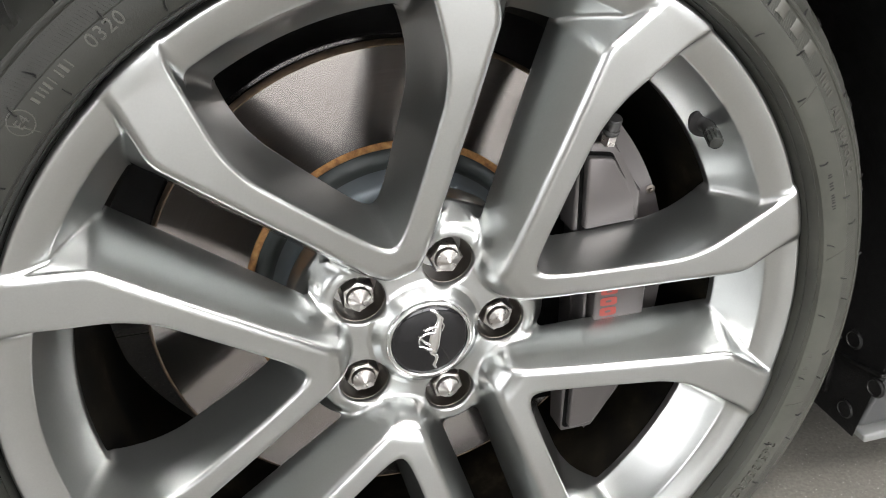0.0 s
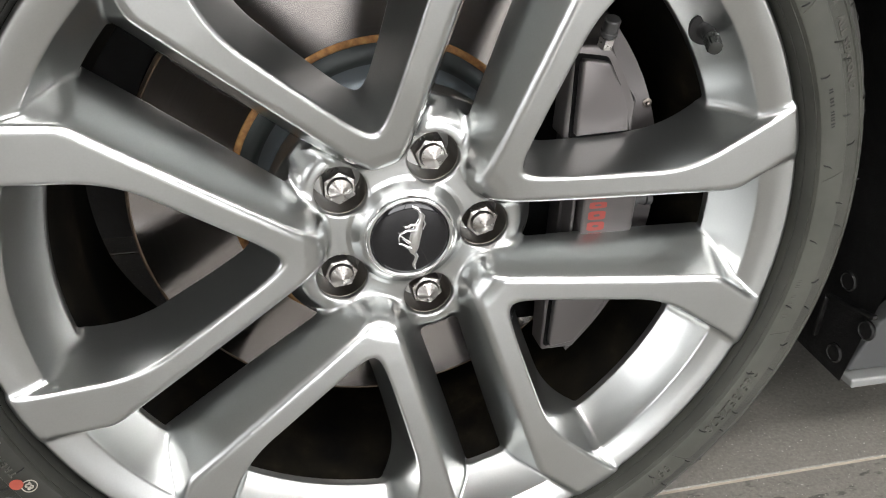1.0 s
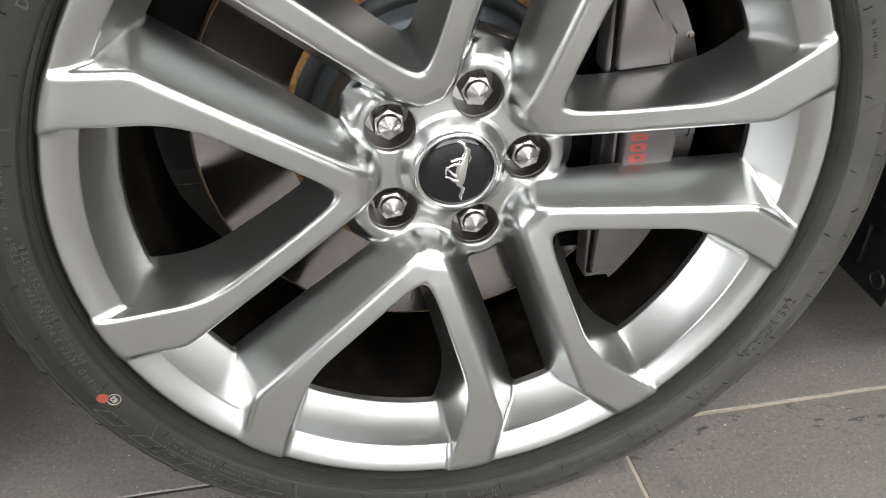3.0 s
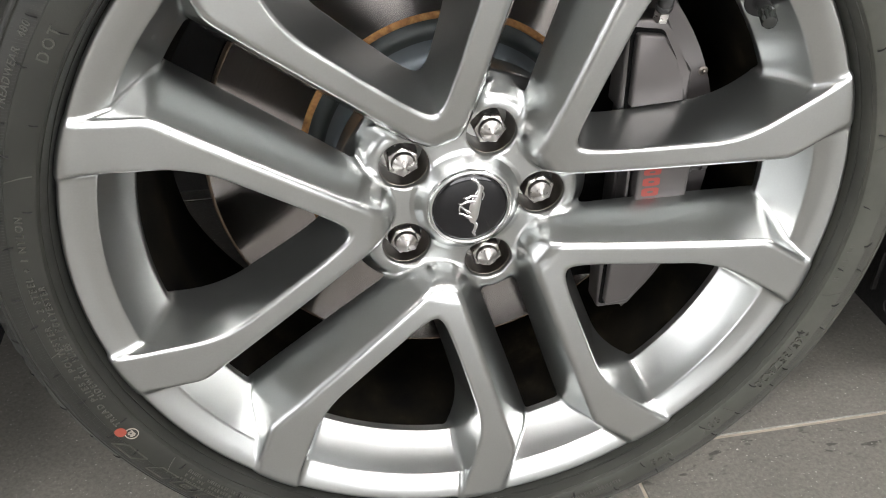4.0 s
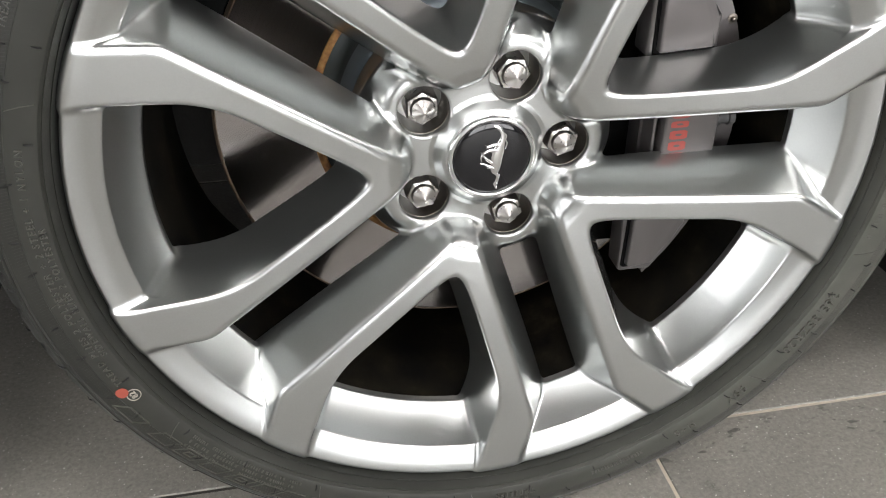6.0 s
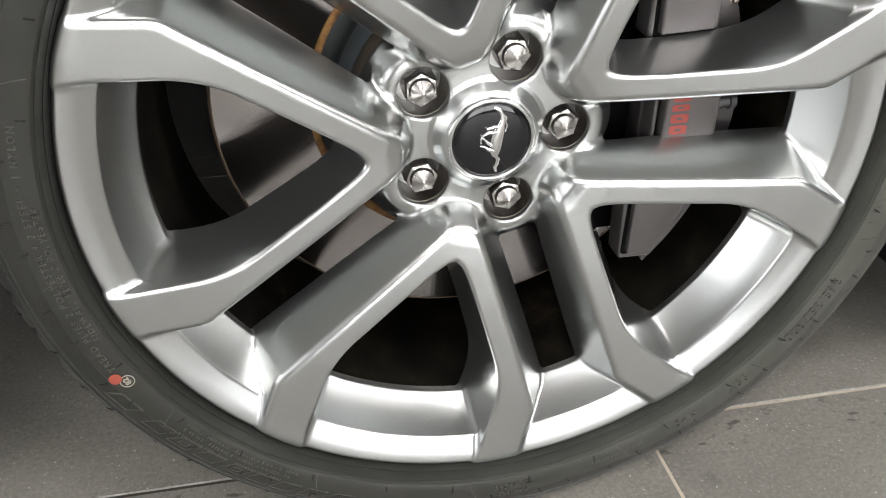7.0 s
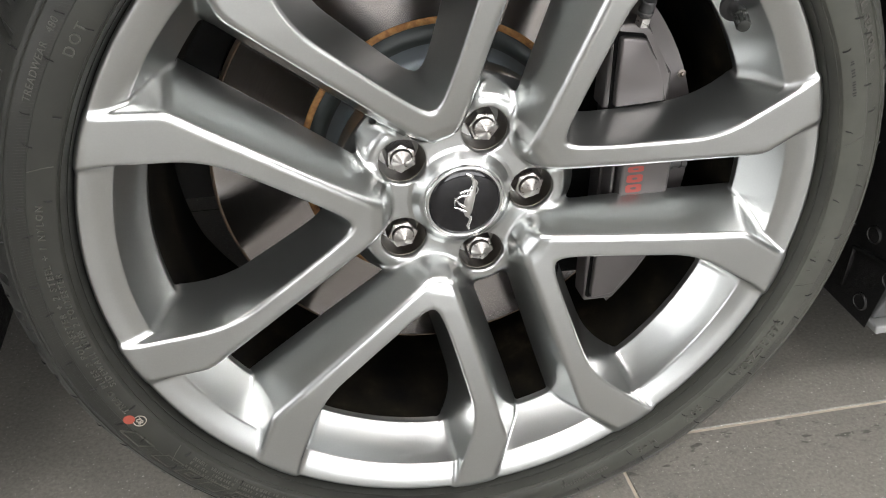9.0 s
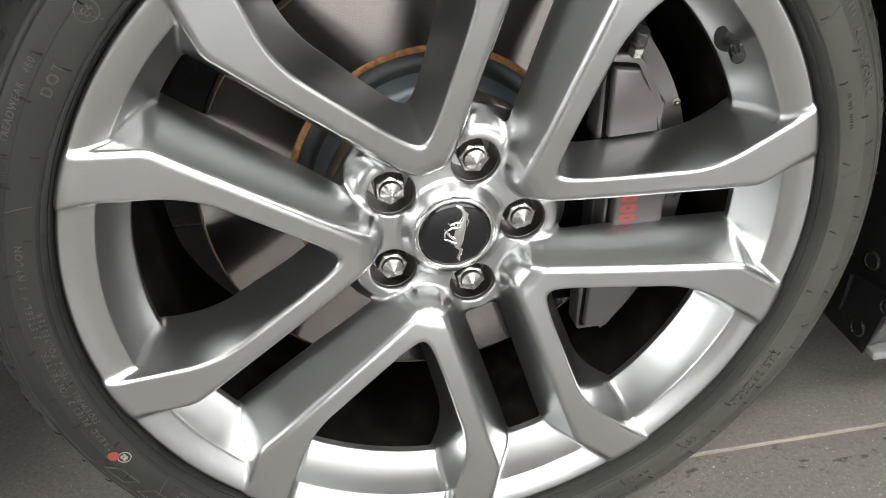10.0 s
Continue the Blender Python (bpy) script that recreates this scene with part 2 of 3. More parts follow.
FLARE = plane_through((0.2330, 0.0155, 0.0), (0.2275, 0.0330, -0.0385), (0.2640, 0.0585, -0.0445), (0.2, 0.06, -0.02))
C36, S36 = math.cos(radians(36)), math.sin(radians(36))


def wheel_field(x, y, z):
    r = np.sqrt(x * x + z * z)
    a = np.arctan2(z, x)
    a = np.abs(np.mod(a + math.pi / 5, 2 * math.pi / 5) - math.pi / 5)
    p, q = r * np.cos(a), r * np.sin(a)
    m, n = p * C36 + q * S36, np.sqrt((p * S36 - q * C36) ** 2 + 0.0079 ** 2)
    face = np.interp(r, _r, _y)
    deep = y - face
    # opening between the two arms of a V
    line = (n - 0.647 * (m - 0.0773)) / 1.191
    side = (n - 0.0694 - 0.062 * (m - 0.1845)) / 1.002
    vee = -(smax(line, side, 0.012) + 0.25 * deep) / 1.031
    # narrow window between neighbouring arms
    sink = np.clip(deep, -0.01, 0.06)
    win = (0.0300 + 0.0356 * (p - 0.06) - q - 0.52 * sink + 2.4 * sink * np.abs(sink)) / 1.12
    (nx, ny, nz), d = FLARE
    flare = nx * p + ny * q + nz * y - d
    arm = smax(vee, -deep, 0.0027)
    arm = smax(arm, smax(win, flare, 0.003), 0.0042)
    # the arms reach further back on the side of the wide opening
    back = 0.0095 + 0.001 * np.clip(0.5 + (vee - win) / 0.04, 0, 1)
    arm = smax(arm, y - back, 0.0016)
    arm = smax(arm, r - 0.2757, 0.004)
    # hub: a star of five lobes with a boss, flaring towards the back
    lug = np.sqrt((p - 0.05715) ** 2 + q * q)
    boss = np.interp(r, [0.0, 0.0325, 0.0350, 0.0400, 0.0435, 0.05, 0.3], [-0.0066, -0.0066, -0.0046, 0.0008, 0.0020, 0.0024, 0.0030])
    star = smin(r - 0.0570, lug - 0.0258, 0.008)
    hub = smax(boss - y, (star - 0.85 * (y - 0.002)) / 1.31, 0.0042)
    hub = smax(hub, r - 0.0975 + 0.020 * np.clip((a - 0.30) / 0.25, 0, 1), 0.0016)
    hub = smax(hub, y - 0.045, 0.002)
    # rim
    wide = np.clip((a - 0.20) / 0.10, 0, 1)
    hollow = (np.interp(y, _ry, HOLLOW[0]) - r) * np.interp(y, _ry, HOLLOW[1])
    straight = (np.interp(y, _ry, STRAIGHT[0]) - r) * np.interp(y, _ry, STRAIGHT[1])
    ring = straight + (hollow - straight) * wide * wide * (3 - 2 * wide)
    ring = smax(ring, -0.0440 - y, 0.005)
    ring = smax(ring, r - 0.2757, 0.004)
    ring = smax(ring, y - 0.0062, 0.001)
    body = smin(arm, hub, 0.0065)
    body = smin(body, ring, 0.0030 + 0.0033 * wide)
    # wheel nut pockets
    bore = lug - 0.0183
    body = smax(body, -np.maximum(bore, y - 0.032), 0.0020)
    # centre bore for the cap
    body = np.maximum(body, -np.maximum(r - 0.0310, y - 0.02))
    return body


def solid(field, lo, hi, step):
    """Surface nets of a field, pulled on to its zero."""
    n = [int(round((hi[i] - lo[i]) / step)) + 1 for i in range(3)]
    ax = [np.linspace(lo[i], hi[i], n[i]) for i in range(3)]
    F = np.empty(n, np.float32)
    X, Z = np.meshgrid(ax[0], ax[2], indexing="ij")
    for j in range(n[1]):
        F[:, j, :] = field(X, np.full_like(X, ax[1][j]), Z)
    S = F < 0
    c = [m - 1 for m in n]
    total = np.zeros(c, np.int8)
    for i in (0, 1):
        for j in (0, 1):
            for k in (0, 1):
                total += S[i:i + c[0], j:j + c[1], k:k + c[2]]
    cells = np.argwhere((total > 0) & (total < 8))
    index = np.full(c, -1, np.int32)
    index[cells[:, 0], cells[:, 1], cells[:, 2]] = np.arange(len(cells))
    acc, cnt = np.zeros((len(cells), 3)), np.zeros(len(cells))
    corner = [(i, j, k) for i in (0, 1) for j in (0, 1) for k in (0, 1)]
    for a in corner:
        for axis in range(3):
            if a[axis]:
                continue
            b = list(a)
            b[axis] = 1
            fa = F[cells[:, 0] + a[0], cells[:, 1] + a[1], cells[:, 2] + a[2]]
            fb = F[cells[:, 0] + b[0], cells[:, 1] + b[1], cells[:, 2] + b[2]]
            cross = (fa < 0) != (fb < 0)
            t = np.where(cross, fa / np.where(fa == fb, 1, fa - fb), 0)
            at = np.repeat(np.array(a, float)[None], len(cells), 0)
            at[:, axis] = t
            acc += at * cross[:, None]
            cnt += cross
    gap = np.array([ax[i][1] - ax[i][0] for i in range(3)])
    V = np.array(lo) + (cells + acc / cnt[:, None]) * gap

    def gradient(V, h=0.0004):
        g = np.zeros_like(V)
        for i in range(3):
            d = np.zeros(3)
            d[i] = h
            g[:, i] = (field(*(V + d).T) - field(*(V - d).T)) / (2 * h)
        return g

    quads = []
    for axis in range(3):
        u, w = [(1, 2), (2, 0), (0, 1)][axis]
        sl = [slice(None)] * 3
        sl[axis] = slice(0, n[axis] - 1)
        s0 = S[tuple(sl)]
        sl[axis] = slice(1, n[axis])
        s1 = S[tuple(sl)]
        e = np.argwhere(s0 != s1)
        e = e[(e[:, u] > 0) & (e[:, w] > 0) & (e[:, u] < n[u] - 1) & (e[:, w] < n[w] - 1)]
        flip = s0[e[:, 0], e[:, 1], e[:, 2]]
        du, dw = np.eye(3, dtype=int)[u], np.eye(3, dtype=int)[w]
        corners = [e - du - dw, e - dw, e, e - du]
        qd = np.stack([index[k[:, 0], k[:, 1], k[:, 2]] for k in corners], 1)
        qd[~flip] = qd[~flip][:, ::-1]
        quads.append(qd)
    Q = np.concatenate(quads)

    # slide the points along the surface to even spacing, and back on to it
    a, b = Q.ravel(), np.roll(Q, -1, 1).ravel()
    degree = np.maximum(np.bincount(a, minlength=len(V)) + np.bincount(b, minlength=len(V)), 1)
    for turn in range(5):
        if turn:
            mean = np.stack([np.bincount(a, V[b, i], len(V)) + np.bincount(b, V[a, i], len(V)) for i in range(3)], 1) / degree[:, None]
            move = 0.6 * (mean - V)
            g = gradient(V)
            g = g / np.maximum(np.linalg.norm(g, axis=1, keepdims=True), 1e-9)
            V = V + move - g * (move * g).sum(1)[:, None]
        for _ in range(2):
            g = gradient(V)
            V = V - np.clip(field(*V.T), -step, step)[:, None] * g / np.maximum((g * g).sum(1), 0.2)[:, None]
    g = gradient(V)
    N = g / np.maximum(np.linalg.norm(g, axis=1, keepdims=True), 1e-9)
    return V, Q, N


def mesh_of(name, V, Q, N, material):
    me = bpy.data.meshes.new(name)
    me.vertices.add(len(V))
    me.vertices.foreach_set("co", V.astype(np.float32).ravel())
    me.loops.add(Q.size)
    me.loops.foreach_set("vertex_index", Q.astype(np.int32).ravel())
    me.polygons.add(len(Q))
    me.polygons.foreach_set("loop_start", np.arange(0, Q.size, 4, dtype=np.int32))
    me.update(calc_edges=True)
    me.validate()
    me.shade_smooth()
    me.normals_split_custom_set_from_vertices(N.astype(np.float32))
    me.materials.append(material)
    return me


STEP = 0.00125
wheel = thing("wheel", "silver split five-spoke alloy car wheel with tyre on floor", "wheel", at=(0, 0, HUB))
V, Q, N = solid(wheel_field, (-0.2786, -0.0504, -0.2786), (0.2786, 0.0546, 0.2786), STEP)
rim = new("rim", mesh_of("rim", V, Q, N, SILVER))
rim.parent = wheel
rim["label"] = "satin silver cast alloy rim with twin spokes"

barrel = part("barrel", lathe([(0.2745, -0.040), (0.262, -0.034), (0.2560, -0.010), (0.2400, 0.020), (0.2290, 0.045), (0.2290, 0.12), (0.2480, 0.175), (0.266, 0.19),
                               (0.262, 0.19), (0.244, 0.177), (0.2255, 0.121), (0.2255, 0.044), (0.2315, 0.022), (0.2345, 0.0062), (0.2560, 0.0062)], 160), BARREL, wheel, "inner rim barrel, near-black with shade in its colour")

# ---- tyre ----
SIDE = [(0.262, -0.030), (0.270, -0.0400), (0.2762, -0.0345), (0.2774, -0.0365), (0.2787, -0.0470), (0.2794, -0.0466), (0.2818, -0.0552), (0.2826, -0.0549), (0.2838, -0.0576), (0.2852, -0.0583),
        (0.2920, -0.0592), (0.2975, -0.0598), (0.3010, -0.0597), (0.3017, -0.0589), (0.3060, -0.0578), (0.3110, -0.0562), (0.3138, -0.0550), (0.3148, -0.0555), (0.3157, -0.0542), (0.3172, -0.0534),
        (0.3182, -0.0534), (0.3191, -0.0520), (0.3230, -0.0478)]
TREAD = [(0.3245, -0.0462), (0.3275, -0.0425), (0.3310, -0.0370), (0.3345, -0.0300), (0.3385, -0.0210), (0.3425, -0.0110), (0.3458, 0.002)]
BACK = [(0.3482, 0.020), (0.3420, 0.021), (0.3420, 0.029), (0.3486, 0.030), (0.3490, 0.060), (0.3420, 0.061), (0.3420, 0.071), (0.3490, 0.072), (0.3488, 0.115), (0.3420, 0.116), (0.3420, 0.125), (0.3482, 0.126),
        (0.3470, 0.158), (0.3440, 0.176), (0.3350, 0.197), (0.3245, 0.207), (0.3080, 0.210), (0.2920, 0.208), (0.2795, 0.200), (0.262, 0.180)]
PROFILE = SIDE + TREAD + BACK
LOW = -HUB + 0.0006
BLOCKS = 72


def side_y(r):
    return float(np.interp(r, [p[0] for p in SIDE], [p[1] for p in SIDE]))


def grooved(a, j, r, y):
    """Cross grooves in the shoulder of the tread, of uneven pitch."""
    if j < len(SIDE) or j >= len(SIDE) + len(TREAD):
        return r, y
    u = (a * BLOCKS / (2 * math.pi) + 0.18 * math.sin(5 * a)) % 1.0
    k = (j - len(SIDE)) / (len(TREAD) - 1)
    if (u - 0.15 * k) % 1.0 < 0.2:
        return r - 0.004 * min(1.0, 0.35 + k), y + 0.0012
    if abs(((u - 0.15 * k) % 1.0) - 0.6) < 0.05 and k > 0.3:
        return r - 0.0015, y
    return r, y


bm = lathe(PROFILE, 720, wave=grooved)
for v in bm.verts:
    v.co.z = max(v.co.z, LOW)
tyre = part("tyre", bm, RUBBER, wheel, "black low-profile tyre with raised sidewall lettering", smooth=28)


def on_side(r, deg, lift=0.0):
    """A point of the sidewall at a radius and an angle."""
    a = radians(deg)
    return Vector((r * math.cos(a), side_y(r) - lift, max(r * math.sin(a), LOW)))


def ring_text(text, deg, r, height, lift=0.0011, material=None, spread=1.0, bold=0.0):
    """Raised letters round the sidewall, their tops outward, beginning at an angle and running clockwise."""
    cu = bpy.data.curves.new("lettering", "FONT")
    cu.body, cu.size, cu.extrude, cu.resolution_u, cu.offset = text, height / 0.7, 0.25, 3, bold
    cu.space_character = spread
    ob = bpy.data.objects.new("lettering", cu)
    scene.collection.objects.link(ob)
    me = bpy.data.meshes.new_from_object(ob.evaluated_get(bpy.context.evaluated_depsgraph_get()))
    bpy.data.objects.remove(ob)
    bpy.data.curves.remove(cu)
    for v in me.vertices:
        rr = r + v.co.y - height / 2
        v.co = on_side(rr, deg - math.degrees(v.co.x / r), lift if v.co.z > 0 else -0.0006)
    me.materials.append(material or RAISED)
    made = new("lettering", me)
    made.parent = tyre
    made["label"] = "raised moulded lettering"
    return made


def side_strip(name, points, width, lift=0.0008, material=None, label=""):
    """A thin raised line over the sidewall through (radius, angle) points."""
    bm = bmesh.new()
    rows = []
    for i, (r, d) in enumerate(points):
        r0, d0 = points[max(i - 1, 0)]
        r1, d1 = points[min(i + 1, len(points) - 1)]
        dr, da = r1 - r0, radians(d1 - d0) * r
        size = math.hypot(dr, da) or 1
        nr, na = -da / size * width / 2, dr / size * width / 2
        lo = [on_side(r + s * nr, d + s * math.degrees(na / r), h) for s, h in ((-1, -0.0003), (-0.6, lift), (0.6, lift), (1, -0.0003))]
        rows.append([bm.verts.new(p) for p in lo])
    for a, b in zip(rows, rows[1:]):
        for k in range(3):
            bm.faces.new((a[k], a[k + 1], b[k + 1], b[k]))
    return part(name, bm, material or RAISED, tyre, label)


def bars(deg0, deg1, r, height, widths, material=None, lift=0.0008):
    """Plain raised bars in place of writing."""
    rnd = random.Random(int(deg0 * 10))
    d = deg0
    while d > deg1:
        w = rnd.choice(widths) * rnd.uniform(0.45, 0.85)
        step = math.degrees(w / r)
        tall = height * rnd.uniform(0.75, 1.0)
        side_strip("bar", [(r - tall / 2, d - step * 0.4 - rnd.uniform(0, 0.12)), (r + tall / 2, d - step * 0.4)], w * 0.55, lift, material)
        d -= step * (2.4 if rnd.random() < 0.16 else 1.0)


ring_text("DOT", 148.8, 0.2930, 0.0062, spread=1.35)
ring_text("TREADWEAR   480", 155.8, 0.3068, 0.0043, 0.0007, spread=1.12)
ring_text("0320", 127.7, 0.2968, 0.0072, spread=1.12)
bars(135.4, 130.2, 0.2964, 0.0056, (0.0050, 0.0042, 0.0056), None, 0.0005)
ring_text("TREAD PLIES 2 POLYESTER + 2 STEEL + 1 NYLON", -155.6, 0.2938, 0.0042, 0.0011, spread=1.42)
ring_text("SIDEWALL PLIES 2 POLYESTER", -160.8, 0.2882, 0.0040, 0.0011, spread=1.36)
ring_text("265/35ZR20", -23.5, 0.2928, 0.0078, 0.0011, spread=1.15)
ring_text("99Y", -44.2, 0.2928, 0.0075, 0.0011, spread=1.2)
ring_text("M+S", -54.2, 0.2928, 0.0065, 0.0011, spread=1.3)
bars(-64.0, -73.0, 0.2925, 0.0045, (0.0045, 0.005, 0.0042))
ring_text("TUBELESS", -83.0, 0.2915, 0.0046, 0.0011, spread=1.25)
ring_text("RADIAL", -84.2, 0.2990, 0.0046, 0.0011, spread=1.25)
ring_text("ALL SEASON 2", 31.4, 0.3080, 0.0056, 0.0006, spread=1.1, bold=0.0003)
bars(36.4, 33.4, 0.3078, 0.0062, (0.0062, 0.0058))
bars(22.8, 17.0, 0.2915, 0.0030, (0.0032, 0.0026, 0.0036, 0.0028), HAIR, 0.0004)
bars(-7.0, -13.6, 0.2890, 0.0038, (0.0030, 0.0036, 0.0028), None, 0.0003)
for k in range(3):
    bars(-122.5 - 1.0 * k, -142.0, 0.2885 + 0.0046 * k, 0.0030, (0.0030, 0.0036, 0.0028, 0.0052))
# large block shapes of the maker's and the model's lettering
for d in (46.9, 43.6, 40.2):
    side_strip("block", [(0.3045, d), (0.3130, d)], 0.0115, 0.0009)
side_strip("outline", [(0.3105, -153.0), (0.3000, -151.8), (0.3000, -148.1), (0.3102, -149.3), (0.3105, -153.0)], 0.0010, 0.0012)
for k, d in enumerate((-144.4, -140.0, -135.6, -131.2, -127.0, -123.2, -118.8, -114.4)):
    c, sl = 1.55, -0.6
    side_strip("outline", [(0.2985, d - c - sl), (0.3100, d - c + sl), (0.3100, d + c + sl), (0.2985, d + c - sl), (0.2985, d - c - sl)], 0.0009, 0.0009)
    if k in (1, 3, 6):
        side_strip("outline", [(0.3022, d - c * 0.4 - sl * 0.3), (0.3063, d - c * 0.4 + sl * 0.3), (0.3063, d + c * 0.4 + sl * 0.3), (0.3022, d + c * 0.4 - sl * 0.3), (0.3022, d - c * 0.4 - sl * 0.3)], 0.0009, 0.0009)
# mould seams
for k in range(14):
    d = 163.2 + 360 / 14 * k
    side_strip("mould_seam", [(0.2858, d), (0.2930, d + 0.5), (0.3005, d + 1.2)], 0.0008, 0.0005)
def knurl():
    """Fine slanted ridges filling the outer band of the sidewall."""
    bm = bmesh.new()
    count = 900
    for k in range(count):
        d = 360 * k / count
        if -108 < (d + 180) % 360 - 180 < -72:
            continue
        w = 0.00034 / 0.31
        a = [on_side(0.3020, d + 0.0, -0.0001), on_side(0.3020, d + math.degrees(w), 0.00012), on_side(0.3020, d + 2 * math.degrees(w), -0.0001)]
        b = [on_side(0.3070, d + 0.35, -0.0001), on_side(0.3070, d + 0.35 + math.degrees(w), 0.00012), on_side(0.3070, d + 0.35 + 2 * math.degrees(w), -0.0001)]
        c = [on_side(0.3130, d + 0.75, -0.0001), on_side(0.3130, d + 0.75 + math.degrees(w), 0.00012), on_side(0.3130, d + 0.75 + 2 * math.degrees(w), -0.0001)]
        va, vb, vc = ([bm.verts.new(p) for p in row] for row in (a, b, c))
        for u, v in ((va, vb), (vb, vc)):
            for i in range(2):
                bm.faces.new((u[i], u[i + 1], v[i + 1], v[i]))
    return bm


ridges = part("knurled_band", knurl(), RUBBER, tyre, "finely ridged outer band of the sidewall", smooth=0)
ridges["kind"] = "stuff"
# approval mark ring and stamp ring
for rr, d, size in ((0.2955, 137.7, 0.0066), (0.2918, -153.2, 0.0046)):
    ring_pts = [(rr + size * math.cos(2 * math.pi * i / 24), d + math.degrees(size * math.sin(2 * math.pi * i / 24) / rr)) for i in range(25)]
    side_strip("mark_ring", ring_pts, 0.0008, 0.0005, MARK if d < 0 else None)
ring_text("E4", 138.3, 0.2955, 0.0050)
ring_text("82", -152.7, 0.2918, 0.0040, material=MARK)
bm = bmesh.new()
fan = [bm.verts.new(on_side(0.2962 + s * math.cos(a), -154.3 + math.degrees(s * math.sin(a) / 0.2962), 0.0009)) for a, s in ((2 * math.pi * i / 20, 0.0042 + 0.0008 * math.cos(2 * math.pi * i / 20 + 1.2)) for i in range(20))]
bm.faces.new(fan)
part("red_dot", bm, DOTRED, tyre, "red painted balance dot", smooth=0)


def rubber_hairs():
    """Vent hairs left by the mould, in staggered rings."""
    bm = bmesh.new()
    rnd = random.Random(4)
    for rr, shift, long in ((0.2858, 0.0, 0.0050), (0.2985, 5.5, 0.0062), (0.3030, 1.2, 0.0056), (0.3185, 7.0, 0.0058), (0.3290, 3.0, 0.0056)):
        for k in range(30):
            d = k * 12 + shift + rnd.uniform(-0.8, 0.8)
            lean, rise = rnd.uniform(-0.5, 0.5), rnd.uniform(0.0008, 0.0022)
            prev = None
            for t in (0.0, 0.35, 0.7, 1.0):
                r2 = rr + long * t
                a = radians(d + math.degrees(lean * long * t * t / rr))
                c = Vector((r2 * math.cos(a), float(np.interp(r2, [p[0] for p in SIDE + TREAD], [p[1] for p in SIDE + TREAD])) - rise * math.sin(t * 2.0) - 0.0002, r2 * math.sin(a)))
                if c.z < LOW + 0.002:
                    prev = None
                    break
                w = 0.0008 * (1 - 0.4 * t)
                out, round_ = Vector((math.cos(a), 0, math.sin(a))), Vector((-math.sin(a), 0, math.cos(a)))
                ringv = [bm.verts.new(c + w * (round_ * math.cos(b) + Vector((0, 1, 0)) * math.sin(b))) for b in (0.5, 2.6, 4.7)]
                if prev:
                    for i in range(3):
                        bm.faces.new((prev[i], prev[(i + 1) % 3], ringv[(i + 1) % 3], ringv[i]))
                prev = ringv
    return bm


hairs = part("rubber_hair", rubber_hairs(), HAIR, tyre, "thin rubber mould hairs", smooth=0)
hairs["kind"] = "stuff"


# ---- nuts, cap and valve ----
def lug_nut():
    bm = bmesh.new()
    rows = []
    for y, rad, hexed in ((0.034, 0.0112, 1), (0.0104, 0.0112, 1), (0.0088, 0.0103, 1), (0.0082, 0.0086, 0), (0.0064, 0.0083, 0), (0.0052, 0.0078, 0), (0.0006, 0.0012, 0), (0.0003, 0.0005, 0)):
        row = []
        for i in range(48):
            a = 2 * math.pi * i / 48
            rr = rad
            if hexed:
                rr = min(rad * 1.13, rad * math.cos(math.pi / 6) / math.cos((a % (math.pi / 3)) - math.pi / 6) * 1.08)
            row.append(bm.verts.new((rr * math.cos(a), y, rr * math.sin(a))))
        rows.append(row)
    for a, b in zip(rows, rows[1:]):
        for i in range(48):
            bm.faces.new((a[i], a[(i + 1) % 48], b[(i + 1) % 48], b[i]))
    bm.faces.new(rows[-1])
    return bm


first = part("lug_nut", lug_nut(), CHROME, wheel, "bright chromed hexagonal wheel nut", smooth=24)
for k in range(5):
    a = radians(72 * k)
    ob = first if k == 0 else new("lug_nut", first.data)
    ob.parent = wheel
    ob["label"] = "bright chromed hexagonal wheel nut"
    ob.matrix_basis = Matrix.Translation((0.05715 * math.cos(a), -0.0005, 0.05715 * math.sin(a))) @ Matrix.Rotation(radians(-17 + 23 * k), 4, "Y") @ Matrix.Diagonal((1.05, 1, 1.05, 1))
    well = part("pocket_sleeve", lathe([(0.0186, 0.0072), (0.0181, 0.0074), (0.0176, 0.0335), (0.0100, 0.0335)], 40), BORE, wheel, "dark bore of the nut pocket")
    well.location = (0.05715 * math.cos(a), 0, 0.05715 * math.sin(a))

cap = part("centre_cap", lathe([(0.0002, -0.0112), (0.006, -0.0111), (0.012, -0.0107), (0.018, -0.0101), (0.023, -0.0093), (0.0262, -0.0085), (0.0274, -0.0079), (0.0280, -0.0070), (0.0280, 0.01)], 96), BLACK, wheel, "gloss black centre cap with silver emblem", smooth=60)
part("cap_ring", lathe([(0.0277, -0.0070), (0.0280, -0.0088), (0.0288, -0.0096), (0.0298, -0.0097), (0.0310, -0.0089), (0.0317, -0.0070), (0.0318, 0.01)], 96), SILVER, cap, "silver ring round the cap", smooth=60)


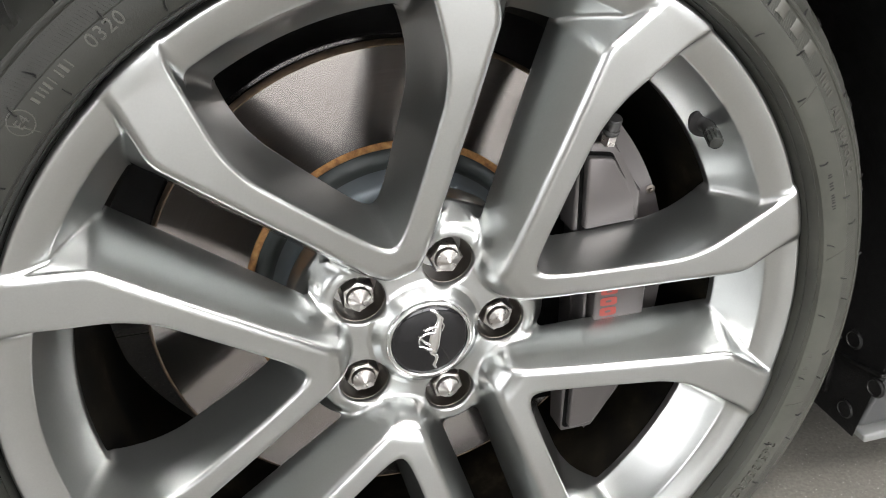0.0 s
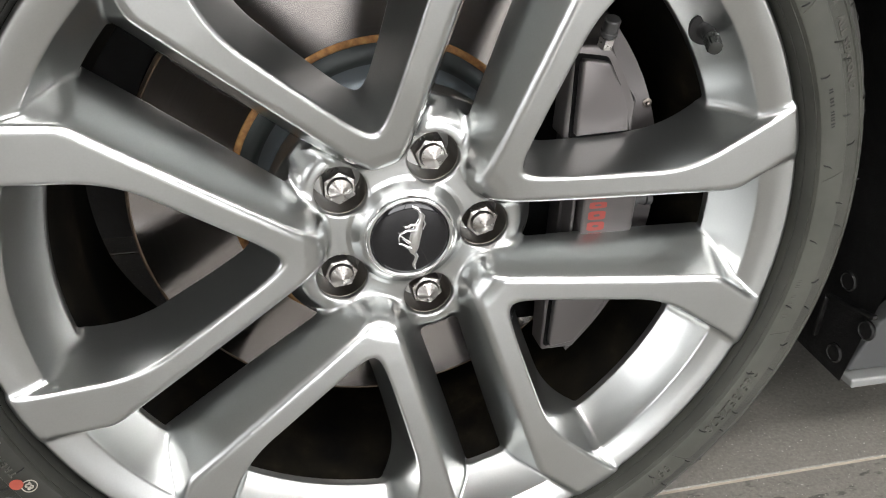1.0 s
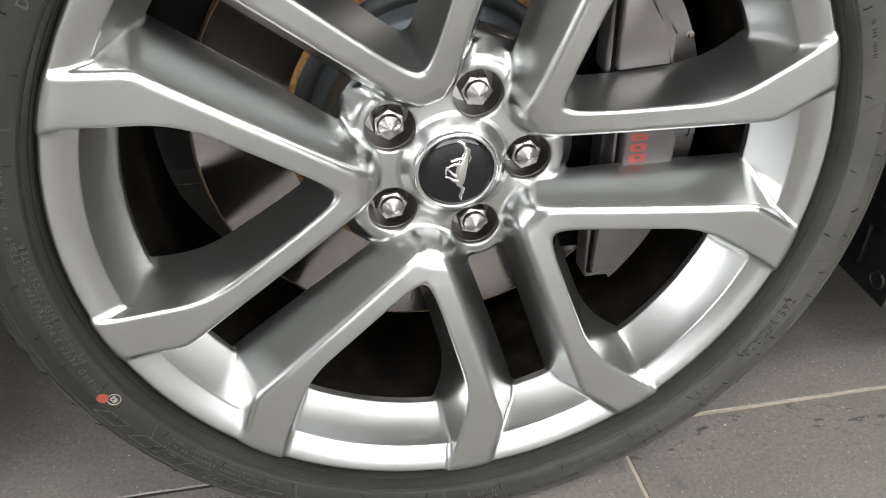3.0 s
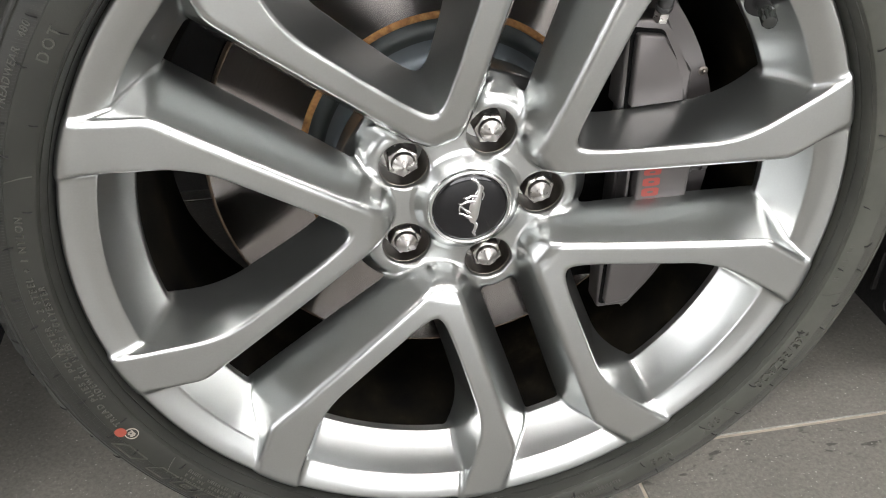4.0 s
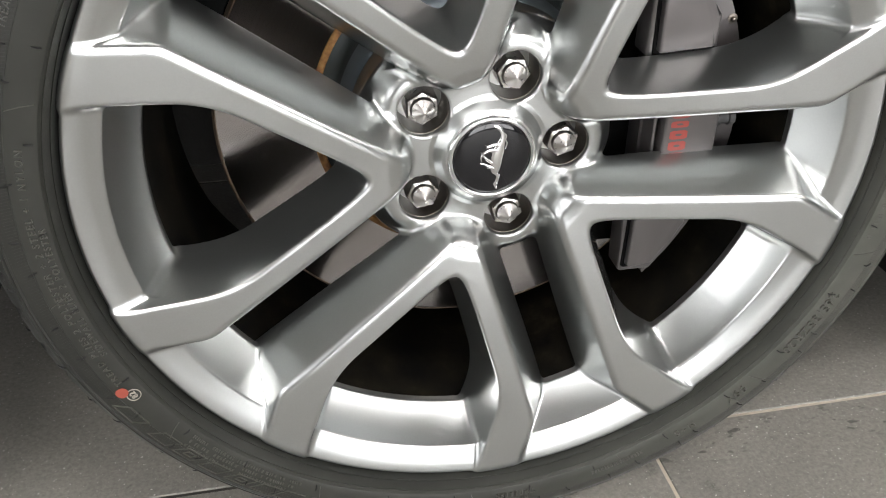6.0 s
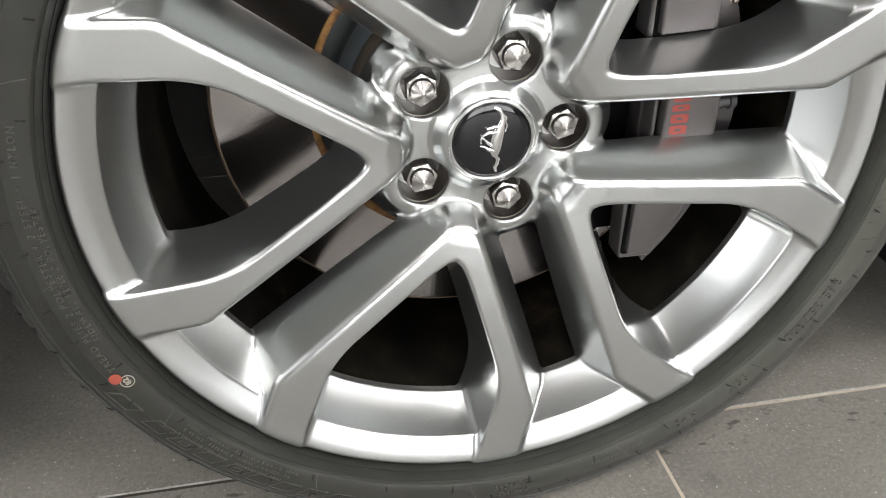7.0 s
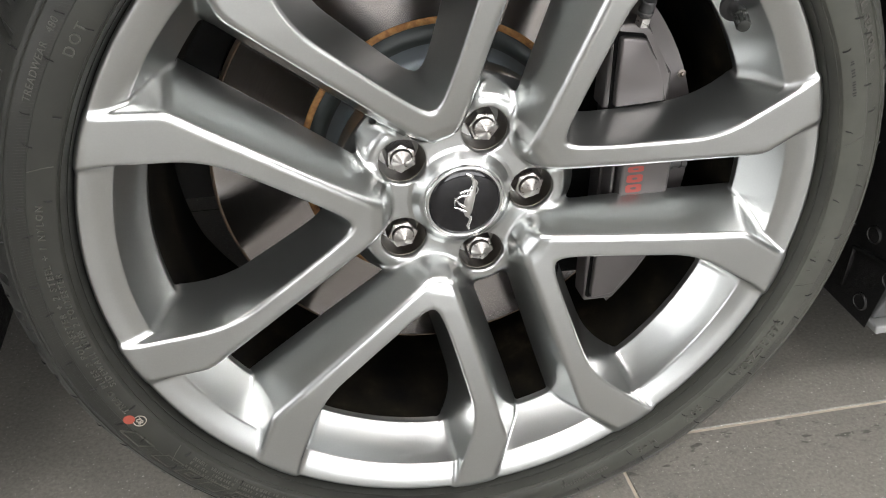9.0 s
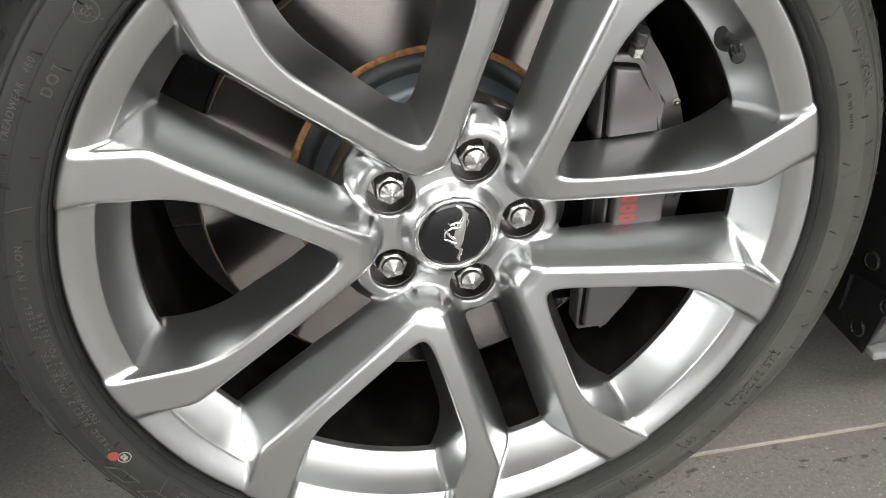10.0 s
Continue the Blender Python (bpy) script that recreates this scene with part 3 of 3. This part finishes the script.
def stroke(bm, points, y=-0.0104, high=0.0012):
    """A rounded raised stroke through (x, z, half width) points."""
    rows = []
    for i, (x, z, w) in enumerate(points):
        x0, z0, _ = points[max(i - 1, 0)]
        x1, z1, _ = points[min(i + 1, len(points) - 1)]
        dx, dz = x1 - x0, z1 - z0
        size = math.hypot(dx, dz) or 1
        nx, nz = -dz / size, dx / size
        rows.append([bm.verts.new((x + nx * w * s, -0.0112 + 4.2 * ((x + nx * w * s) ** 2 + (z + nz * w * s) ** 2) + 0.0003 - high * h, z + nz * w * s)) for s, h in ((-1, 0), (-0.75, 0.7), (0, 1), (0.75, 0.7), (1, 0))])
    for a, b in zip(rows, rows[1:]):
        for k in range(4):
            bm.faces.new((a[k], a[k + 1], b[k + 1], b[k]))


emblem = bmesh.new()
stroke(emblem, [(0.0004, 0.0248, 0.0006), (0.0022, 0.0238, 0.0016), (0.0050, 0.0222, 0.0016), (0.0068, 0.0186, 0.0017), (0.0066, 0.0146, 0.0022), (0.0052, 0.0104, 0.0034), (0.0038, 0.0060, 0.0044), (0.0028, 0.0010, 0.0044), (0.0024, -0.0040, 0.0042), (0.0020, -0.0082, 0.0036), (0.0020, -0.0112, 0.0020)])
stroke(emblem, [(0.0020, -0.0108, 0.0012), (0.0046, -0.0132, 0.0014), (0.0040, -0.0172, 0.0015), (0.0026, -0.0204, 0.0015), (0.0040, -0.0242, 0.0006)])
stroke(emblem, [(0.0050, 0.0110, 0.0018), (0.0000, 0.0112, 0.0013), (-0.0040, 0.0094, 0.0011), (-0.0052, 0.0116, 0.0008)])
stroke(emblem, [(0.0030, 0.0070, 0.0018), (-0.0030, 0.0070, 0.0013), (-0.0068, 0.0052, 0.0011), (-0.0086, 0.0020, 0.0008), (-0.0082, -0.0008, 0.0006)])
stroke(emblem, [(-0.0092, 0.0066, 0.0006), (-0.0066, 0.0032, 0.0009), (-0.0042, 0.0004, 0.0011), (-0.0006, -0.0024, 0.0015)])
stroke(emblem, [(0.0010, -0.0070, 0.0020), (-0.0028, -0.0056, 0.0012), (-0.0058, -0.0030, 0.0009), (-0.0088, -0.0022, 0.0006)])
stroke(emblem, [(0.0062, 0.0206, 0.0008), (0.0094, 0.0172, 0.0011), (0.0086, 0.0146, 0.0008), (0.0102, 0.0116, 0.0010), (0.0086, 0.0076, 0.0004)])
part("emblem", emblem, POLISHED, cap, "plain silver emblem shape", smooth=60)


def turned(profile, n=32):
    """A turned piece along its own z from (radius, height) points."""
    bm = bmesh.new()
    rows = [[bm.verts.new((r * math.cos(2 * math.pi * i / n), r * math.sin(2 * math.pi * i / n), z)) for i in range(n)] for r, z in profile]
    for a, b in zip(rows, rows[1:]):
        for i in range(n):
            bm.faces.new((a[i], a[(i + 1) % n], b[(i + 1) % n], b[i]))
    bm.faces.new(rows[-1])
    bm.faces.new(list(reversed(rows[0])))
    return bm


def aimed(at, to):
    return Matrix.Translation(at) @ (Vector(to) - Vector(at)).to_track_quat("Z", "Y").to_matrix().to_4x4()


valve = part("valve_stem", turned([(0.0105, -0.003), (0.0112, 0.0004), (0.0104, 0.0016), (0.0064, 0.0020), (0.0050, 0.0036), (0.0043, 0.0050), (0.0042, 0.0120), (0.0040, 0.013)]), HAIR, wheel, "black rubber valve stem")
valve.matrix_basis = aimed((0.1985, -0.0125, 0.1425), (0.1905, -0.0425, 0.1340)) @ Matrix.Diagonal((1.12, 1.12, 1.0, 1))
bm = turned([(0.0040, 0.0120), (0.0048, 0.0128), (0.0049, 0.0150), (0.0045, 0.0156), (0.0045, 0.0240), (0.0040, 0.0262), (0.0026, 0.0268)], 40)
for v in bm.verts:
    if 0.0152 < v.co.z < 0.025:
        a = math.atan2(v.co.y, v.co.x)
        f = 1 + 0.10 * (1 if math.sin(10 * a) > 0 else -1)
        v.co.x, v.co.y = v.co.x * f, v.co.y * f
valve_cap = part("valve_cap", bm, make("valve_cap_plastic", (0.022, 0.024, 0.022), 0.22), valve, "ribbed dark valve cap")

# ---- brake ----
disc = thing("brake_disc", "bare steel brake disc with rusty inner edge behind wheel", "brake disc", at=(0, 0, HUB))
part("friction_ring", lathe([(0.120, 0.0752), (0.1910, 0.0752), (0.1928, 0.0772), (0.1928, 0.0830), (0.1905, 0.0840), (0.1905, 0.098), (0.1928, 0.099), (0.1928, 0.105), (0.1905, 0.107), (0.120, 0.107)], 160, closed=True), DISC, disc, "swept bare steel friction ring", smooth=30)
part("rust_band", lathe([(0.1150, 0.0790), (0.1152, 0.0750), (0.1160, 0.0744), (0.1200, 0.0742), (0.1208, 0.0748), (0.1208, 0.0765)], 160), RUST, disc, "orange rust band", smooth=60)
part("outer_rust_edge", lathe([(0.1903, 0.0751), (0.1912, 0.0747), (0.1930, 0.0768), (0.1934, 0.0830), (0.1922, 0.0836)], 160), OLDRUST, disc, "brown rusted outer edge", smooth=60)
part("hat_flange", lathe([(0.1155, 0.0800), (0.1120, 0.0800), (0.1060, 0.0780), (0.1035, 0.0740), (0.1020, 0.0690)], 128), FLANGE, disc, "dark coated flange inside the rust band", smooth=60)
part("hat", lathe([(0.1021, 0.0691), (0.0985, 0.0560), (0.0950, 0.0515), (0.0900, 0.0500), (0.03, 0.0500)], 128), HATM, disc, "blue-grey coated disc hat", smooth=60)


def plate(bm, outline, y0, y1, bevel=0.0):
    """A slab with an outline in (x, z), from its front at y0 to its back at y1."""
    a = [bm.verts.new((x, y0, z)) for x, z in outline]
    b = [bm.verts.new((x, y1, z)) for x, z in outline]
    n = len(outline)
    f = bm.faces.new(a)
    bm.faces.new(list(reversed(b)))
    sides = [bm.faces.new((a[(i + 1) % n], a[i], b[i], b[(i + 1) % n])) for i in range(n)]
    if bevel:
        bmesh.ops.bevel(bm, geom=list(set(f.edges) | {e for s_ in sides for e in s_.edges if e.verts[0].co.y != e.verts[1].co.y}), offset=bevel, segments=3, affect="EDGES", profile=0.5)
    return bm


caliper = thing("brake_caliper", "grey painted brake caliper with red lettering over disc", "brake caliper", at=(0, 0, HUB))
arc = [(0.2045 * math.cos(radians(d)), 0.2045 * math.sin(radians(d))) for d in range(-44, 45, 4)]
inner = [(0.1260, 0.080), (0.1260, -0.080)]
part("body", plate(bmesh.new(), (arc + inner)[::-1], 0.030, 0.072), CALIPER, caliper, "grey cast caliper body")
part("inner_body", plate(bmesh.new(), (arc + inner)[::-1], 0.110, 0.150), CALIPER, caliper, "rear half of the caliper")
part("bridge", plate(bmesh.new(), [(0.197, -0.02), (0.209, -0.02), (0.209, 0.02), (0.197, 0.02)][::-1], 0.04, 0.14, 0.003), CALIPER, caliper, "bridge over the disc edge")
for up in (1, -1):
    frame_line = [(0.1148, 0.058 * up), (0.1165, 0.126 * up), (0.1450, 0.126 * up), (0.1490, 0.116 * up), (0.1560, 0.0990 * up), (0.1690, 0.0860 * up), (0.1690, 0.056 * up)]
    face_line = [(0.1215, 0.0625 * up), (0.1205, 0.1165 * up), (0.1225, 0.1180 * up), (0.1405, 0.1155 * up), (0.1425, 0.1140 * up), (0.1520, 0.0970 * up), (0.1590, 0.0800 * up), (0.1630, 0.0650 * up)]
    if up < 0:
        frame_line.reverse()
        face_line.reverse()
    part("piston_housing", plate(bmesh.new(), frame_line[::-1], 0.0125, 0.034, 0.003), CALIPER, caliper, "raised piston housing")
    part("housing_face", plate(bmesh.new(), face_line[::-1], 0.0050, 0.020, 0.0022), CALIPER, caliper, "flat raised face of the housing")
    # black plate over the housing stands in for the shade in a groove
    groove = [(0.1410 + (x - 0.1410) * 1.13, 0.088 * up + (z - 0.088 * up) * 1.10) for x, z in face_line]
    part("groove", plate(bmesh.new(), groove[::-1], 0.0112, 0.0180, 0.0006), GAPBLACK, caliper, "black plate for the shaded groove round the housing face")
part("centre_block", plate(bmesh.new(), [(0.1345, -0.0330), (0.1725, -0.0330), (0.1770, -0.0290), (0.1770, 0.0400), (0.1345, 0.0400)][::-1], 0.0050, 0.036, 0.0022), CALIPER, caliper, "centre block with red lettering")
part("centre_rib", plate(bmesh.new(), [(0.1285, -0.034), (0.1315, -0.034), (0.1315, 0.042), (0.1285, 0.042)][::-1], 0.012, 0.036, 0.0012), CALIPER, caliper, "narrow rib beside the block")
# added sheet that blacks out the gap between disc and caliper
part("black_sheet", plate(bmesh.new(), [(0.1000, -0.118), (0.1300, -0.118), (0.1300, 0.118), (0.1000, 0.118)][::-1], 0.050, 0.0745, 0.002), GAPBLACK, caliper, "black sheet added to darken the gap by the caliper")
# red painted letter shapes
for z, w in ((0.0335, 0.0062), (0.0245, 0.0066), (0.0155, 0.0060), (0.0075, 0.0050), (-0.0010, 0.0068), (-0.0100, 0.0070), (-0.0195, 0.0074), (-0.0280, 0.0050)):
    bm = bmesh.new()
    turns = [2 * math.pi * i / 20 for i in range(20)]
    ring_v = [bm.verts.new((0.1460 + 0.0070 * max(-1, min(1, 1.25 * math.cos(b))), 0.0047, z + w * 0.52 * max(-1, min(1, 1.2 * math.sin(b))))) for b in turns]
    hole = [bm.verts.new((0.1460 + 0.0026 * math.cos(b), 0.0047, z + w * 0.16 * math.sin(b))) for b in turns]
    for i in range(20):
        bm.faces.new((ring_v[i], ring_v[(i + 1) % 20], hole[(i + 1) % 20], hole[i]))
    part("letter_shape", bm, RED, caliper, "plain red painted letter shape", smooth=0)
bleeder = part("bleed_screw", turned([(0.0058, -0.004), (0.0058, 0.0042), (0.0040, 0.0048), (0.0040, 0.006)], 6), CHROME, caliper, "bright hexagonal bleed screw", smooth=20)
bleeder.matrix_basis = aimed((0.1390, 0.013, 0.1285), (0.1385, 0.004, 0.150))
part("rubber_cap", turned([(0.0056, 0.0052), (0.0060, 0.0060), (0.0060, 0.0085), (0.0052, 0.0092), (0.0055, 0.0100), (0.0056, 0.0175), (0.0048, 0.0186), (0.003, 0.0188)], 28), DARKMETAL, bleeder, "black rubber dust cap")
pin = part("pin", turned([(0.0060, -0.004), (0.0060, 0.0006), (0.0026, 0.0010), (0.0026, 0.0040), (0.0018, 0.0044)], 20), BORE, caliper, "small bright pin")
pin.matrix_basis = aimed((0.1866, 0.0300, 0.0765), (0.1870, 0.0, 0.0770)) @ Matrix.Diagonal((0.62, 0.62, 0.7, 1))
pipe = part("pipe_union", turned([(0.0068, 0.0), (0.0068, 0.006), (0.0050, 0.0065), (0.0050, 0.014), (0.0062, 0.0145), (0.0062, 0.019), (0.004, 0.020)], 24), DARKMETAL, caliper, "dark brake pipe union")
pipe.matrix_basis = aimed((0.176, 0.018, 0.004), (0.200, 0.019, 0.0045))

# ---- car round the wheel ----
car = thing("car", "dark car body with black plastic wheel arch liner", "car", at=(0, 0, HUB))
arch = [(0.41 * math.cos(radians(d)), 0.41 * math.sin(radians(d))) for d in range(0, 181, 5)]
section = [(0.410, -0.190)] + arch + [(-0.410, -0.190)]
bm = bmesh.new()
front = [bm.verts.new((x, -0.002 if z < -0.1 else -0.034 if z < 0.02 else -0.055, z)) for x, z in section]
back = [bm.verts.new((x * 1.02, 0.40, z)) for x, z in section]
for i in range(len(section) - 1):
    bm.faces.new((front[i], front[i + 1], back[i + 1], back[i]))
bm.faces.new(list(reversed(back)))
part("wheel_arch_liner", bm, PLASTIC, car, "black plastic wheel arch liner", smooth=40)
# unseen fender and body box, added to keep light out of the arch
bm = bmesh.new()
ring_a, ring_b = [], []
for x, z in [(0.415, -0.10)] + [(0.415 / 0.41 * x, 0.415 / 0.41 * z) for x, z in arch] + [(-0.415, -0.10)]:
    far = min(1.1 / max(abs(x), 1e-6), 0.62 / max(z, 1e-6)) if z > 0 else 1.1 / abs(x)
    ring_a.append((x, z))
    ring_b.append((x * far, max(z * far, -0.10)))
rows = []
for (x, z), (u, w) in zip(ring_a, ring_b):
    rows.append([bm.verts.new((x, -0.045, z)), bm.verts.new((x, -0.066, z)), bm.verts.new((u, -0.075, w)), bm.verts.new((u, 0.42, w))])
for a, b in zip(rows, rows[1:]):
    for k in range(3):
        bm.faces.new((a[k], a[k + 1], b[k + 1], b[k]))
part("fender", bm, BODY, car, "unseen dark front fender, added to block light")
part("hood_and_engine_bay", box(bmesh.new(), (2.2, 1.3, 0.78), pose(0, 1.09, 0.22), 0.03), BODY, car, "unseen dark body box behind the arch, blocks light")
for y, z in ((0.0225, -0.097), (0.0135, -0.1685), (-0.0134, -0.126)):
    bolt = part("liner_clip", turned([(0.0095, 0.0), (0.0095, 0.0020), (0.0078, 0.0034), (0.0070, 0.0026), (0.0040, 0.0026)], 28), PLASTIC, car, "round black plastic clip")
    bolt.matrix_basis = aimed((0.411, y, z), (0.30, y - 0.01, z))
for size, m in (((0.005, 0.0035, 0.046), pose(0.4085, 0.0412, -0.144)), ((0.005, 0.062, 0.0035), pose(0.4085, 0.0105, -0.1155, math.degrees(math.atan2(-0.013, 0.060))))):
    part("liner_rib", box(bmesh.new(), size, m, 0.0008), PLASTIC, car, "raised rib of the liner")
skirt = plate(bmesh.new(), [(0.421, -0.186), (1.1, -0.186), (1.1, -0.105), (0.470, -0.105), (0.440, -0.135)][::-1], 0.004, 0.02, 0.003)
part("side_skirt", skirt, SKIRT, car, "grey side skirt behind the wheel")
part("skirt_lip", plate(bmesh.new(), [(0.422, -0.198), (1.1, -0.198), (1.1, -0.188), (0.420, -0.188)][::-1], -0.006, 0.010, 0.0025), LIP, car, "light grey lower lip")

# unseen underbody, bumper and door boxes, added to block light
for name, x0, x1, y0, words in (("sill_and_floor_pan", 0.44, 3.3, 0.022, "unseen dark underbody box, blocks light under the car"), ("front_bumper", -1.0, -0.44, -0.05, "unseen dark bumper box ahead of the wheel, blocks light")):
    part(name, box(bmesh.new(), (x1 - x0, 1.72 - y0, 0.50), pose((x0 + x1) / 2, (y0 + 1.72) / 2, 0.062), 0.02), PLASTIC, car, words)
part("door", box(bmesh.new(), (2.2, 0.3, 0.75), pose(2.205, 0.085, 0.275), 0.04), BODY, car, "unseen dark door box, added to block light")

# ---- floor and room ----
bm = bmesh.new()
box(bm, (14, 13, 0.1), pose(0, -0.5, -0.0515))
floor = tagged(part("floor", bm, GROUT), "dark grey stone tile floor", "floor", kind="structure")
TW, TL, GAP = 1.2, 0.6, 0.0036
bm = bmesh.new()
box(bm, (TW - GAP, TL - GAP, 0.012), pose(0, 0, -0.006), 0.0009, 1)
tile = part("tile", bm, TILE, floor, smooth=0)
tile_mesh = tile.data
first_tile = True
for i in range(-5, 6):
    for j in range(-12, 10):
        ob = tile if first_tile else new("tile", tile_mesh)
        first_tile = False
        ob.parent = floor
        ob.location = (0.175 + TW * (i - 0.5), 0.033 + TL * (j + 0.5), 0)

# unseen windows added to light the wheel from the south and the west
WX0, WX1, WZ0, WZ1 = -1.6, 5.2, 0.3, 2.8
EX, EY0, EY1 = -5.0, -6.4, -0.8
for name, size, m in (("wall_south_west", (WX0 - EX + 0.1, 0.1, 3.2), pose((WX0 + EX - 0.1) / 2, -7.05, 1.6)), ("wall_south_east", (7.1 - WX1, 0.1, 3.2), pose((WX1 + 7.1) / 2, -7.05, 1.6)),
                      ("wall_south_sill", (WX1 - WX0, 0.1, WZ0), pose((WX0 + WX1) / 2, -7.05, WZ0 / 2)), ("wall_south_head", (WX1 - WX0, 0.1, 3.2 - WZ1), pose((WX0 + WX1) / 2, -7.05, (3.2 + WZ1) / 2)),
                      ("wall_north", (14.2, 0.1, 3.2), pose(0, 6.05, 1.6)), ("wall_east", (0.1, 13, 3.2), pose(7.05, -0.5, 1.6)), ("wall_west_north", (0.1, 6.0 - EY1, 3.2), pose(EX - 0.05, (6.0 + EY1) / 2, 1.6)), ("wall_west_south", (0.1, 7.0 + EY0, 3.2), pose(EX - 0.05, (EY0 - 7.0) / 2, 1.6)),
                      ("wall_west_sill", (0.1, EY1 - EY0, WZ0), pose(EX - 0.05, (EY0 + EY1) / 2, WZ0 / 2)), ("wall_west_head", (0.1, EY1 - EY0, 3.2 - WZ1), pose(EX - 0.05, (EY0 + EY1) / 2, (3.2 + WZ1) / 2))):
    tagged(part(name, box(bmesh.new(), size, m), WALLP, smooth=0), "plain grey painted wall", "wall", kind="structure")
tagged(part("ceiling", box(bmesh.new(), (14.2, 13.2, 0.1), pose(0, -0.5, 3.25)), CEILP, smooth=0), "plain light grey ceiling", "ceiling", kind="structure")
for name, mid, wide, turn, glow in (("window_1", ((WX0 + WX1) / 2, -7.05), WX1 - WX0, 0, SKY_GLOW[0]), ("window_2", (EX - 0.05, (EY0 + EY1) / 2), EY1 - EY0, -90, SKY_GLOW[1])):
    window = tagged(new(name), "unseen wide window added as a light source", "window", kind="structure")
    window.matrix_basis = pose(*mid, (WZ0 + WZ1) / 2, 0, 0, turn)
    for k in range(4):
        part("window_frame", box(bmesh.new(), (0.06, 0.08, WZ1 - WZ0), pose((k / 3 - 0.5) * (wide - 0.06), 0, 0), 0.005), DARKMETAL, window, smooth=0)
    for z in (-1, 1):
        part("window_frame", box(bmesh.new(), (wide, 0.08, 0.06), pose(0, 0, z * (WZ1 - WZ0 - 0.06) / 2), 0.005), DARKMETAL, window, smooth=0)
    sky = part("backdrop", box(bmesh.new(), (wide, 0.02, WZ1 - WZ0), pose(0, 0, 0)), daylight(glow), smooth=0)
    sky.matrix_basis = window.matrix_basis @ pose(0, -0.048, 0)
    tagged(sky, "glowing sheet behind the added window", "backdrop", kind="structure")

for py, deep, glow in PANEL_ROWS:
    lit = lamp_panel(glow)
    for px in PANEL_X:
        light = thing("ceiling_light", "white rectangular ceiling light panel switched on", "ceiling light", "ceiling lights", at=(px, py, 3.19))
        part("diffuser", box(bmesh.new(), (1.6, deep, 0.014), pose(0, 0, 0)), lit, light, "glowing white diffuser", smooth=0)
        part("frame", box(bmesh.new(), (1.66, deep + 0.06, 0.010), pose(0, 0, 0.004)), CEILP, light, smooth=0)
